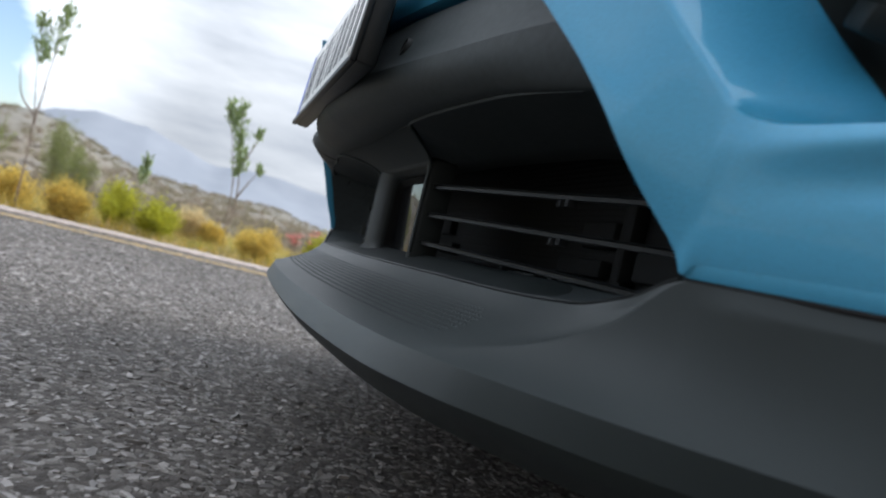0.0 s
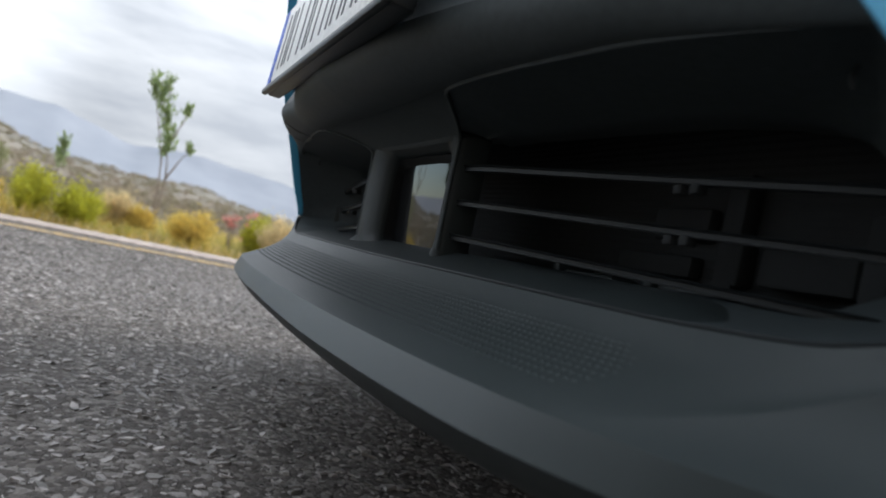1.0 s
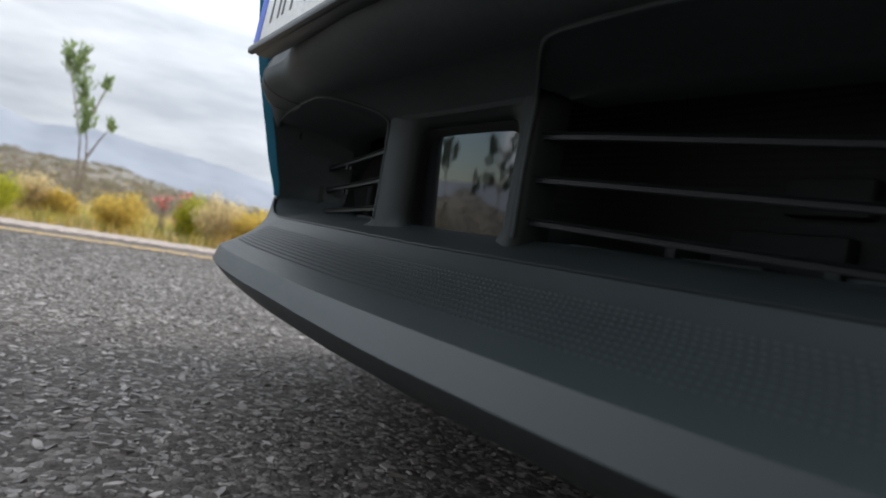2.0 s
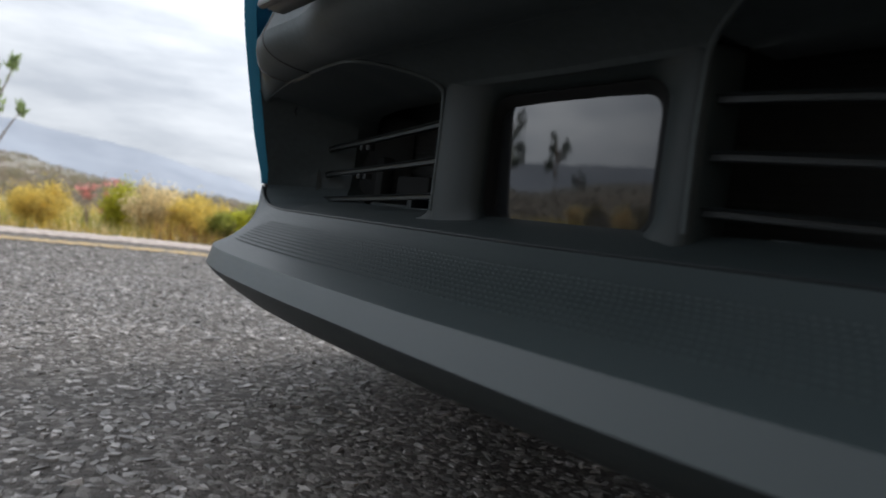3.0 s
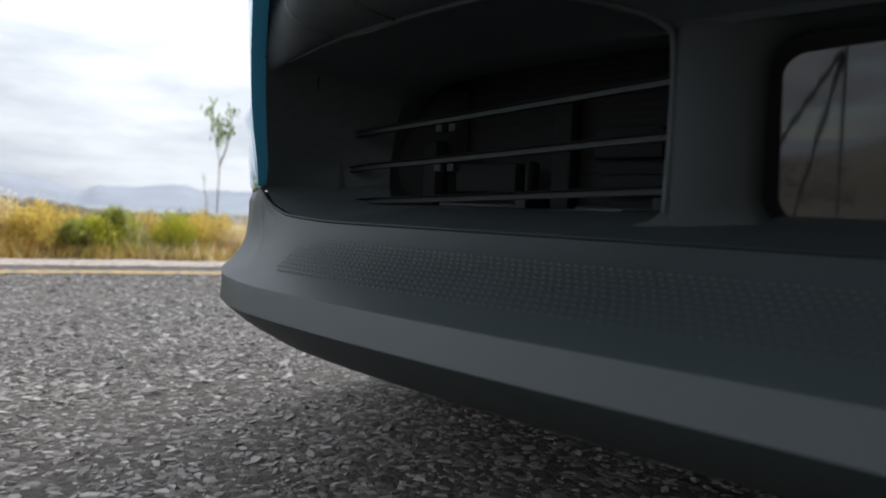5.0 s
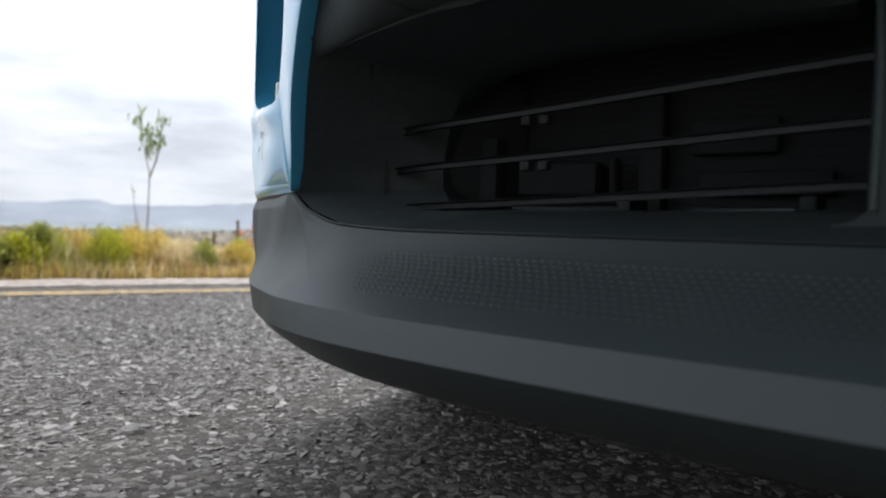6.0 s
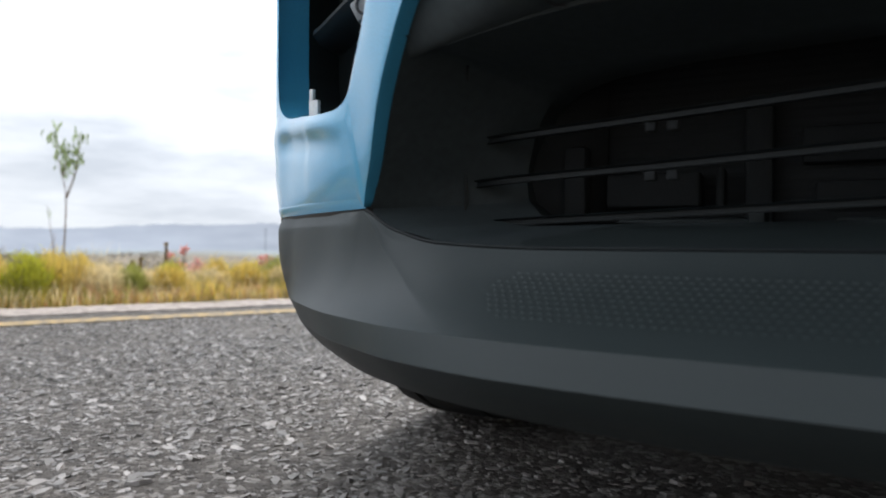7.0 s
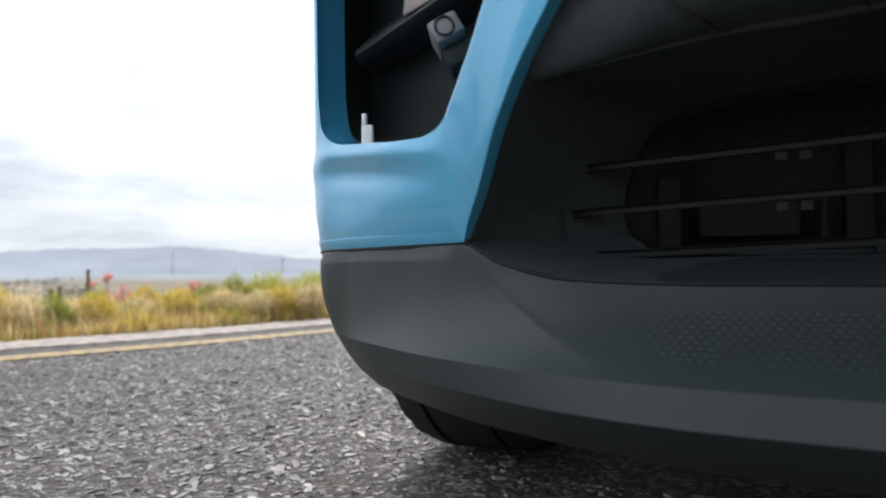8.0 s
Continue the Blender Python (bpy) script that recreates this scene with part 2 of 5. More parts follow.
def asphalt():
    """Worn chip-seal: brown-grey binder, pale stones of two sizes, patches, relief."""
    m = bpy.data.materials.new("worn_chip_seal_asphalt")
    m.use_nodes = True
    t = m.node_tree
    b = t.nodes["Principled BSDF"]
    co = t.nodes.new("ShaderNodeTexCoord")
    vor = t.nodes.new("ShaderNodeTexVoronoi")
    vor.inputs["Scale"].default_value = 95.0
    t.links.new(co.outputs["Object"], vor.inputs["Vector"])
    bw = t.nodes.new("ShaderNodeSeparateColor")
    t.links.new(vor.outputs["Color"], bw.inputs[0])
    stones = t.nodes.new("ShaderNodeValToRGB")
    els = stones.color_ramp.elements
    els[0].position, els[0].color = 0.25, (0.056, 0.048, 0.042, 1)
    els[1].position, els[1].color = 1.0, (0.225, 0.208, 0.192, 1)
    mid = els.new(0.7)
    mid.color = (0.102, 0.089, 0.079, 1)
    t.links.new(bw.outputs[0], stones.inputs[0])
    big = t.nodes.new("ShaderNodeTexNoise")
    big.inputs["Scale"].default_value, big.inputs["Detail"].default_value = 2.2, 6.0
    t.links.new(co.outputs["Object"], big.inputs["Vector"])
    patch = t.nodes.new("ShaderNodeMapRange")
    patch.inputs["From Min"].default_value, patch.inputs["From Max"].default_value = 0.3, 0.7
    patch.inputs["To Min"].default_value, patch.inputs["To Max"].default_value = 0.8, 1.2
    t.links.new(big.outputs["Fac"], patch.inputs["Value"])
    sc = t.nodes.new("ShaderNodeVectorMath")
    sc.operation = "SCALE"
    t.links.new(stones.outputs[0], sc.inputs[0])
    t.links.new(patch.outputs[0], sc.inputs["Scale"])
    t.links.new(sc.outputs[0], b.inputs["Base Color"])
    b.inputs["Roughness"].default_value = 0.8
    b.inputs["Specular IOR Level"].default_value = 0.35
    fine = t.nodes.new("ShaderNodeTexNoise")
    fine.inputs["Scale"].default_value, fine.inputs["Detail"].default_value = 260.0, 5.0
    t.links.new(co.outputs["Object"], fine.inputs["Vector"])
    add = t.nodes.new("ShaderNodeMath")
    add.operation = "SUBTRACT"
    t.links.new(fine.outputs["Fac"], add.inputs[0])
    t.links.new(vor.outputs["Distance"], add.inputs[1])
    bump = t.nodes.new("ShaderNodeBump")
    bump.inputs["Strength"].default_value, bump.inputs["Distance"].default_value = 0.9, 0.006
    t.links.new(add.outputs[0], bump.inputs["Height"])
    t.links.new(bump.outputs[0], b.inputs["Normal"])
    return m


def scrub():
    """Dry veld: straw, ochre soil, olive scrub and pale stones; valley haze painted in far off."""
    m = bpy.data.materials.new("dry_scrubland")
    m.use_nodes = True
    t = m.node_tree
    b = t.nodes["Principled BSDF"]
    co = t.nodes.new("ShaderNodeTexCoord")
    big = t.nodes.new("ShaderNodeTexNoise")
    big.inputs["Scale"].default_value, big.inputs["Detail"].default_value, big.inputs["Roughness"].default_value = 0.16, 10.0, 0.68
    t.links.new(co.outputs["Object"], big.inputs["Vector"])
    ramp = t.nodes.new("ShaderNodeValToRGB")
    els = ramp.color_ramp.elements
    els[0].position, els[0].color = 0.33, (0.145, 0.130, 0.098, 1)
    els[1].position, els[1].color = 0.72, (0.265, 0.230, 0.188, 1)
    for p, c in ((0.45, (0.185, 0.160, 0.124, 1)), (0.56, (0.222, 0.188, 0.148, 1))):
        els.new(p).color = c
    t.links.new(big.outputs["Fac"], ramp.inputs[0])
    # haze as colour: the ground turns blue-grey with distance from the car
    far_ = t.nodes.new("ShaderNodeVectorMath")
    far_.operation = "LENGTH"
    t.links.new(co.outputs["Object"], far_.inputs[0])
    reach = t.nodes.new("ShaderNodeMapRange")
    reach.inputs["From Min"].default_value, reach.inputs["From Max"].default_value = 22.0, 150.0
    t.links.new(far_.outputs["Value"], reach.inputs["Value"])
    haze_mix = t.nodes.new("ShaderNodeMix")
    haze_mix.data_type = "RGBA"
    haze_mix.inputs[7].default_value = (0.27, 0.31, 0.325, 1)
    t.links.new(reach.outputs[0], haze_mix.inputs[0])
    t.links.new(ramp.outputs[0], haze_mix.inputs[6])
    t.links.new(haze_mix.outputs[2], b.inputs["Base Color"])
    b.inputs["Roughness"].default_value, b.inputs["Specular IOR Level"].default_value = 0.95, 0.1
    fine = t.nodes.new("ShaderNodeTexNoise")
    fine.inputs["Scale"].default_value, fine.inputs["Detail"].default_value = 3.0, 8.0
    t.links.new(co.outputs["Object"], fine.inputs["Vector"])
    bump = t.nodes.new("ShaderNodeBump")
    bump.inputs["Strength"].default_value, bump.inputs["Distance"].default_value = 0.35, 0.1
    t.links.new(fine.outputs["Fac"], bump.inputs["Height"])
    t.links.new(bump.outputs[0], b.inputs["Normal"])
    return m


def let_through(name, share):
    """Thin leaves let part of the light through."""
    t = M[name].node_tree
    b = t.nodes["Principled BSDF"]
    thin = t.nodes.new("ShaderNodeBsdfTranslucent")
    t.links.new(b.inputs["Base Color"].links[0].from_socket, thin.inputs["Color"])
    mix = t.nodes.new("ShaderNodeMixShader")
    mix.inputs[0].default_value = share
    t.links.new(b.outputs[0], mix.inputs[1])
    t.links.new(thin.outputs[0], mix.inputs[2])
    t.links.new(mix.outputs[0], t.nodes["Material Output"].inputs["Surface"])


for name_ in ("leaf", "lime", "green", "ochre", "straw", "rust", "red", "bush", "scrub_brown", "scrub_grey", "scrub_olive"):
    let_through(name_, 0.5)
M["asphalt"], M["scrub"] = asphalt(), scrub()


# ---------------- mesh helpers ----------------
def smooth(knots_x, knots_y):
    """A monotone cubic through the knots, as a function."""
    xs, ys = np.array(knots_x, float), np.array(knots_y, float)
    h, d = np.diff(xs), np.diff(ys) / np.diff(xs)
    s = np.zeros(len(xs))
    s[0], s[-1] = d[0], d[-1]
    for i in range(1, len(xs) - 1):
        if d[i - 1] * d[i] > 0:
            w1, w2 = 2 * h[i] + h[i - 1], h[i] + 2 * h[i - 1]
            s[i] = (w1 + w2) / (w1 / d[i - 1] + w2 / d[i])

    def f(x):
        x = min(max(x, xs[0]), xs[-1])
        i = min(max(int(np.searchsorted(xs, x)) - 1, 0), len(h) - 1)
        t = (x - xs[i]) / h[i]
        return float((1 + 2 * t) * (1 - t) ** 2 * ys[i] + t * (1 - t) ** 2 * h[i] * s[i] + t * t * (3 - 2 * t) * ys[i + 1] + t * t * (t - 1) * h[i] * s[i + 1])

    return f


def step(v):
    v = min(max(v, 0.0), 1.0)
    return v * v * (3 - 2 * v)


def path3(points, n):
    """n points evenly spread along a smooth line through 3D points."""
    p = np.array(points, float)
    k = np.r_[0, np.cumsum(np.linalg.norm(np.diff(p, axis=0), axis=1))]
    fs = [smooth(k, p[:, i]) for i in range(3)]
    return [tuple(f(v) for f in fs) for v in np.linspace(0, k[-1], n)]


def link(name, mesh, mat, parent=None, label="", sharp=40):
    mesh.materials.append(M[mat] if isinstance(mat, str) else mat)
    if sharp is not None:
        mesh.polygons.foreach_set("use_smooth", [True] * len(mesh.polygons))
        mesh.set_sharp_from_angle(angle=radians(sharp))
    ob = new(name, mesh)
    ob.parent = parent
    if label:
        tagged(ob, label=label)
    return ob


def part(name, bm, mat, parent=None, label="", sharp=40):
    mesh = bpy.data.meshes.new(name)
    bmesh.ops.recalc_face_normals(bm, faces=bm.faces)
    bm.to_mesh(mesh)
    bm.free()
    return link(name, mesh, mat, parent, label, sharp)


def raw(name, verts, faces, mat, parent=None, label="", sharp=40):
    mesh = bpy.data.meshes.new(name)
    mesh.from_pydata(verts, [], faces)
    mesh.update()
    return link(name, mesh, mat, parent, label, sharp)


def loft(bm, rows, closed=False):
    """Quads between rows of equally many points."""
    vs = [[bm.verts.new(p) for p in r] for r in rows]
    n = len(vs[0])
    for a, b in zip(vs, vs[1:]):
        for i in range(n if closed else n - 1):
            j = (i + 1) % n
            bm.faces.new((a[i], a[j], b[j], b[i]))
    return vs


def box(bm, lo, hi, bevel=0.0, m=None):
    r = bmesh.ops.create_cube(bm, size=1.0)
    vs = r["verts"]
    c = [(a + b) / 2 for a, b in zip(lo, hi)]
    s = [b - a for a, b in zip(lo, hi)]
    for v in vs:
        v.co = Vector((v.co.x * s[0] + c[0], v.co.y * s[1] + c[1], v.co.z * s[2] + c[2]))
    if bevel:
        es = {e for v in vs for e in v.link_edges}
        vs = bmesh.ops.bevel(bm, geom=list(es), offset=bevel, segments=2, profile=0.5, affect="EDGES")["verts"]
    if m is not None:
        for v in {v for v in vs}:
            v.co = m @ v.co
    return vs


def tube(bm, points, radii, sides=8):
    """A tapered tube along points."""
    rows = []
    for i, p in enumerate(points):
        p = Vector(p)
        q = Vector(points[min(i + 1, len(points) - 1)]) - Vector(points[max(i - 1, 0)])
        q.normalize()
        u = q.cross(Vector((0.31, 0.87, 0.38)))
        u.normalize()
        v = q.cross(u)
        r = radii[i] if isinstance(radii, (list, tuple)) else radii
        rows.append([p + r * (math.cos(k * math.tau / sides) * u + math.sin(k * math.tau / sides) * v) for k in range(sides)])
    vs = loft(bm, rows, closed=True)
    bm.faces.new(vs[0][::-1])
    bm.faces.new(vs[-1])


def shell(ob, thickness, offset=1.0):
    mod = ob.modifiers.new("thickness", "SOLIDIFY")
    mod.thickness, mod.offset = thickness, offset
    return ob


def mirror_x(points, side):
    return [(side * x, y, z) for x, y, z in points]


# ---------------- road, verge, ground, mountains ----------------
line_x = smooth((-60, -20, -8, -4.2, -3.5, -3.15, -2.9, -2.5, -2.0, -1.5, -1.15, -0.4, 0.2, 0.75, 1.1, 1.5, 1.87, 2.7, 4.0, 8.0, 20.0, 60.0),
                (80, 40, 22, 8.0, 3.0, 0.2, -1.4, -2.6, -3.1, -3.21, -3.22, -3.14, -3.07, -2.96, -2.82, -2.65, -2.48, -2.19, -1.77, -0.67, 2.6, 15.0))


def edge_at(y, off):
    """A point off metres outside the yellow line's middle, square to it."""
    dx = (line_x(y + 0.05) - line_x(y - 0.05)) / 0.1
    n = Vector((-1, dx)).normalized()
    return line_x(y) + n.x * off, y + n.y * off


ys = sorted(set([round(v, 3) for v in np.r_[np.linspace(-60, -6, 28), np.linspace(-6, -1.5, 226), np.linspace(-1.5, 9, 106), np.linspace(9, 60, 26)]]))
road = tagged(raw("road", [(*edge_at(y, o), 0.0) for y in ys for o in (0.32, 0.0)] + [(line_x(y) + 7.4, y, 0.0) for y in ys],
                  [(2 * i, 2 * i + 1, 2 * i + 3, 2 * i + 2) for i in range(len(ys) - 1)] + [(2 * i + 1, 2 * len(ys) + i, 2 * len(ys) + i + 1, 2 * i + 3) for i in range(len(ys) - 1)], "asphalt"),
              "worn grey chip-seal asphalt road with loose pale stones", "road", kind="structure")
line_verts, line_faces = [], []
for y in ys:
    wob = 0.006 * noise.noise((y * 6, 0, 0))
    for o in (-0.072 + wob, 0.072 + wob):
        line_verts.append((*edge_at(y, o), 0.004))
line_faces = [(2 * i, 2 * i + 1, 2 * i + 3, 2 * i + 2) for i in range(len(ys) - 1)]
tagged(raw("road_edge_line", line_verts, line_faces, "yellow"), "worn yellow painted line along the road edge", "road marking", kind="structure")

bm = bmesh.new()
rows = []
for y in sorted(set(ys) | set(np.round(np.arange(-2.0, 6.0, 0.02), 3))):
    w, w2 = 0.02 * noise.noise((y * 3.1, 5, 0)) + 0.012 * noise.noise((y * 24, 6, 0)), 0.05 * noise.noise((y * 4.3, 8, 0)) + 0.02 * noise.noise((y * 19, 7, 0))
    h = 0.012 + 0.006 * noise.noise((y * 27, 3, 0)) + 0.003 * noise.noise((y * 5.0, 9, 0))
    rows.append([(*edge_at(y, 0.27 + w), -0.02), (*edge_at(y, 0.275 + w), h * 0.6), (*edge_at(y, 0.30 + w), h), (*edge_at(y, 0.42 + w), h + 0.003), (*edge_at(y, 0.52 + w2), h + 0.004), (*edge_at(y, 0.60 + w2), -0.03)])
loft(bm, rows)
tagged(part("kerb", bm, "kerb", sharp=50), "low pale concrete edging strip beside the road", "kerb", kind="structure")

# unseen hill raised on the +x side to shade the bumper from low sky
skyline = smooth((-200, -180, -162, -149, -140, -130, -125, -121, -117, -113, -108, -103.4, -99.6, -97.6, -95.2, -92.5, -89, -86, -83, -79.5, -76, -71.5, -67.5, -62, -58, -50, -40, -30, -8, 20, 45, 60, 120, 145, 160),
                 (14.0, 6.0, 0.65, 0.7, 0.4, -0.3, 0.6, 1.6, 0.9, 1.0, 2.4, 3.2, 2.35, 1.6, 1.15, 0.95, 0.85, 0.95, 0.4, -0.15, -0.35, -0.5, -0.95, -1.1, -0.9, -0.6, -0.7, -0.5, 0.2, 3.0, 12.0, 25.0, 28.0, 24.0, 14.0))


def beyond(x, y):
    """Metres beyond the yellow line, outwards."""
    d = (line_x(y) - x) * 0.95
    if -60 < y < -2.2:      # the line turns across here
        d /= math.hypot(1, (line_x(y + 0.05) - line_x(y - 0.05)) / 0.1)
    return d


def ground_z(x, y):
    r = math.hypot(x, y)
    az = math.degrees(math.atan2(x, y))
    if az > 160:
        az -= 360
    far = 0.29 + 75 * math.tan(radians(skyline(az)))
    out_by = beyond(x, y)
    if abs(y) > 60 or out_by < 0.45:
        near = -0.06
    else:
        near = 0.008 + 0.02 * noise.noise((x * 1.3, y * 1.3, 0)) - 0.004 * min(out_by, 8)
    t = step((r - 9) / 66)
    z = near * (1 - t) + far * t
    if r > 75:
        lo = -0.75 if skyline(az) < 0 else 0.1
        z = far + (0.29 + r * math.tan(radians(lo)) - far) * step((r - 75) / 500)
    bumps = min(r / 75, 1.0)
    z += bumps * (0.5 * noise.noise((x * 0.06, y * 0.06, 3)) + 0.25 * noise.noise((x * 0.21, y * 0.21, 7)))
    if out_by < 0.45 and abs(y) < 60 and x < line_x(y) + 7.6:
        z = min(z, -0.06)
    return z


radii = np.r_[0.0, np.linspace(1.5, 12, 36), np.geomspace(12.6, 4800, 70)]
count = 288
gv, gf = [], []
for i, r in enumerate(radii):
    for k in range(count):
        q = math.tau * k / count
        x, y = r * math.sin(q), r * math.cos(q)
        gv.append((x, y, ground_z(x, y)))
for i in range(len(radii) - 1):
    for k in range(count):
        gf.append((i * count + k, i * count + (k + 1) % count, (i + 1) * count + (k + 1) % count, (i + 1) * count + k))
tagged(raw("ground", gv, gf, "scrub", sharp=None), "dry scrubland ground falling to a wide valley with painted haze, and an added unseen hill", "ground", kind="structure")

ridge = smooth((-180, -140, -120, -110, -104, -101.5, -99, -96.2, -94.2, -92, -90.6, -88, -86, -84, -82, -79.8, -77.8, -75, -73, -71.8, -69.5, -68.8, -67.5, -65.6, -63.9, -61.7, -60.4, -55.6, -51, -47, -43, -39, -32, -20, 0, 60, 120, 180),
               (1.5, 2.0, 2.2, 2.4, 3.2, 4.2, 4.65, 4.6, 4.1, 3.5, 3.1, 3.45, 3.45, 3.2, 3.0, 2.85, 2.6, 2.1, 1.65, 1.55, 0.9, 0.62, 1.1, 1.1, 1.33, 1.48, 1.17, 1.3, 1.65, 1.7, 1.9, 1.6, 0.9, 0.9, 1.4, 1.2, 1.0, 1.5))
mv, mf = [], []
cols, lev = 720, 9
for k in range(cols):
    az = -180 + 360 * k / cols
    top = ridge(az) + 0.09 * noise.noise((az * 0.55, 1, 0)) + 0.09 * noise.noise((az * 1.3, 2, 0)) + 0.04 * noise.noise((az * 3.1, 5, 0))
    for j in range(lev):
        f = j / (lev - 1)
        r = 3300 + 900 * f + 30 * noise.noise((az * 0.15, f * 2, 4))
        el = -1.2 + (top + 1.2) * f ** 0.9
        mv.append((r * math.sin(radians(az)), r * math.cos(radians(az)), r * math.tan(radians(el))))
for k in range(cols):
    for j in range(lev - 1):
        n = (k + 1) % cols
        mf.append((k * lev + j, n * lev + j, n * lev + j + 1, k * lev + j + 1))
tagged(raw("backdrop", mv, mf, "mountain", sharp=180), "distant mountain range, its haze painted as pale blue", "mountains", kind="structure")

# ---------------- the car ----------------
car = tagged(new("car"), "light blue car with grained grey plastic bumper, parked on asphalt", "car")

U = (0, 0.15, 0.3, 0.45, 0.55, 0.60, 0.638, 0.72, 0.80, 0.87, 0.93, 1.0)
CURVES = {  # x, y, z of each line along the bumper, from the middle to the wheel arch
    "T": ((0, .15, .3, .45, .55, .60, .638, .71, .785, .855, .874, .885), (.112, .112, .114, .121, .136, .146, .157, .197, .243, .300, .42, .62), (.280, .280, .280, .280, .2835, .295, .312, .312, .312, .312, .313, .315)),
    "B": ((0, .15, .3, .45, .55, .60, .645, .717, .788, .842, .862, .873), (.014, .015, .021, .036, .066, .093, .120, .176, .240, .310, .42, .62), (.227, .227, .227, .227, .227, .227, .227, .227, .227, .228, .229, .23)),
    "C": ((0, .15, .3, .45, .547, .596, .641, .710, .776, .828, .852, .865), (.0105, .0115, .018, .0345, .0645, .092, .121, .180, .243, .313, .42, .62), (.207,) * 12),
    "S": ((0, .15, .3, .443, .537, .585, .628, .694, .757, .805, .833, .85), (.044, .045, .052, .072, .104, .129, .155, .208, .265, .327, .42, .62), (.174,) * 12),
}
LINE = {k: [smooth(U, c) for c in v] for k, v in CURVES.items()}


def on_line(key, u):
    s = -1 if u < 0 else 1
    f = LINE[key]
    p = Vector((s * f[0](abs(u)), f[1](abs(u)), f[2](abs(u))))
    if key == "C":   # the lower edge of the chamfer stands forward of the upper one
        right = step((u + 0.1) / 0.3)
        fade = 1 - 0.7 * step((abs(u) - 0.45) / 0.2)
        p.y -= (0.006 + 0.002 * right) * fade
        p.z -= 0.0010 + 0.0020 * right
    return p


half = np.r_[np.linspace(0.0, 0.40, 54), np.linspace(0.4035, 0.66, 96), np.linspace(0.664, 0.70, 10), np.linspace(0.707, 1, 44)]
us = np.r_[-half[:0:-1], half]


def shelf_hollow(c, v):
    """Depth of the shelf's hollow, nothing at the fold and full 4 cm inside it."""
    w = min(max((0.638 - abs(c)) / 0.04, 0.0), 1.0)
    return (0.0138 - 0.0053 * step((abs(c) - 0.45) / 0.1)) * math.sin(math.pi * v) * math.sin(w * math.pi / 2)


fold_q = smooth((0, .03, .09, .175, .27, .42, .578, .72, .88, 1), (.638, .630, .620, .610, .600, .580, .560, .540, .520, .505))
fold_v = smooth((.30, .45, .51, .52, .54, .56, .58, .60, .61, .62, .63, .638, .66, .72, .90, 1), (.5, .80, .93, .88, .72, .578, .42, .27, .175, .09, .05, .045, .06, .30, .5, .5))


def bumper_point(c, v):
    """Upper face of the bumper: a hollow shelf in the middle, an upright panel with a flared foot outside; they meet in a fold."""
    q, T, B = abs(c), on_line("T", c), on_line("B", c)
    p = T.lerp(B, v)
    w = max(fold_q(v) - q, 0.0) / 0.016
    shelf = p.y + shelf_hollow(c, v) + 0.0050 * w * math.exp(-w) * max(0.0, 1 - v / 0.85) ** 0.6 * min(v / 0.10, 1.0)
    top = T.y if q >= 0.638 else 0.157 - 0.45 * (0.638 - q)
    panel = top + (B.y - top) * (v if q >= 0.638 else (0.312 - p.z) / 0.085) ** 3.7
    if q < 0.638:
        p.y = 0.5 * (shelf + panel) + math.hypot(0.5 * (shelf - panel), 0.00012 * min(v / 0.2, 1.0))
    else:
        p.y = panel + 0.005 * step((q - 0.638) / 0.03) * max(0.0, 1 - v / 0.13)
    if q > 0.80:
        p.x += math.copysign(0.005 * math.sin(math.pi * v), c) * step((q - 0.8) / 0.07)
    return p


cols_ = []
for c_ in us:
    T = bumper_point(c_, 0.0)
    B, C, S = (on_line(k, c_) for k in "BCS")
    col = [T + Vector((0, 0.022, -0.004)), T + Vector((0, 0.003, -0.0015)), T]
    vf = fold_v(abs(c_))
    col += [bumper_point(c_, v) for v in np.r_[np.linspace(0, vf, 17)[1:], np.linspace(vf, 1, 19)[1:]]]
    for v in np.linspace(0, 1, 6)[1:]:
        col.append(B.lerp(C, v))
    for v in np.linspace(0, 1, 7)[1:]:
        p = C.lerp(S, v)
        p.y -= 0.004 * math.sin(math.pi * v)
        col.append(p)
    col += [S + Vector((-0.02 * S.x, 0.03, -0.006)), S + Vector((-0.1 * S.x, 0.20, -0.002))]
    cols_.append(col)
bm = bmesh.new()
loft(bm, cols_)
lower = part("lower_bumper", bm, "grey", car, "grained dark grey plastic lower bumper", sharp=14)

# raised diamond grip pattern on the shelf
gv, gf = [], []
nu, nv = 160, 10
for i in range(nu):
    for j in range(nv):
        x = -0.49 + 0.98 * (i + 0.5 * (j % 2)) / nu
        v = 0.30 + 0.48 * j / (nv - 1)
        edge = 0.49 - 0.02 - abs(x)
        if edge < 0 and abs(j - 4.5) > 5 * max(1 + edge / 0.02, 0.0) ** 0.5:
            continue
        on_shelf = bumper_point
        d, dv = 0.0020, 0.016
        base = len(gv)
        lift = Vector((0, -0.0003, 0.0010))
        for q in (on_shelf(x - d, v), on_shelf(x, v - dv), on_shelf(x + d, v), on_shelf(x, v + dv)):
            gv.append(q + Vector((0, -0.0002, 0.0003)))
        gv.append(on_shelf(x, v) + lift)
        gf += [(base, base + 1, base + 4), (base + 1, base + 2, base + 4), (base + 2, base + 3, base + 4), (base + 3, base, base + 4)]
tagged(raw("grip_pattern", gv, gf, "grey", lower, "raised diamond grip pattern", sharp=None), kind="stuff")

# bead along the joint of bumper and grille
bm = bmesh.new()
tube(bm, [on_line("T", u) + Vector((0, 0.001, 0.0012)) for u in np.linspace(-0.632, 0.632, 160)], 0.0015, 6)
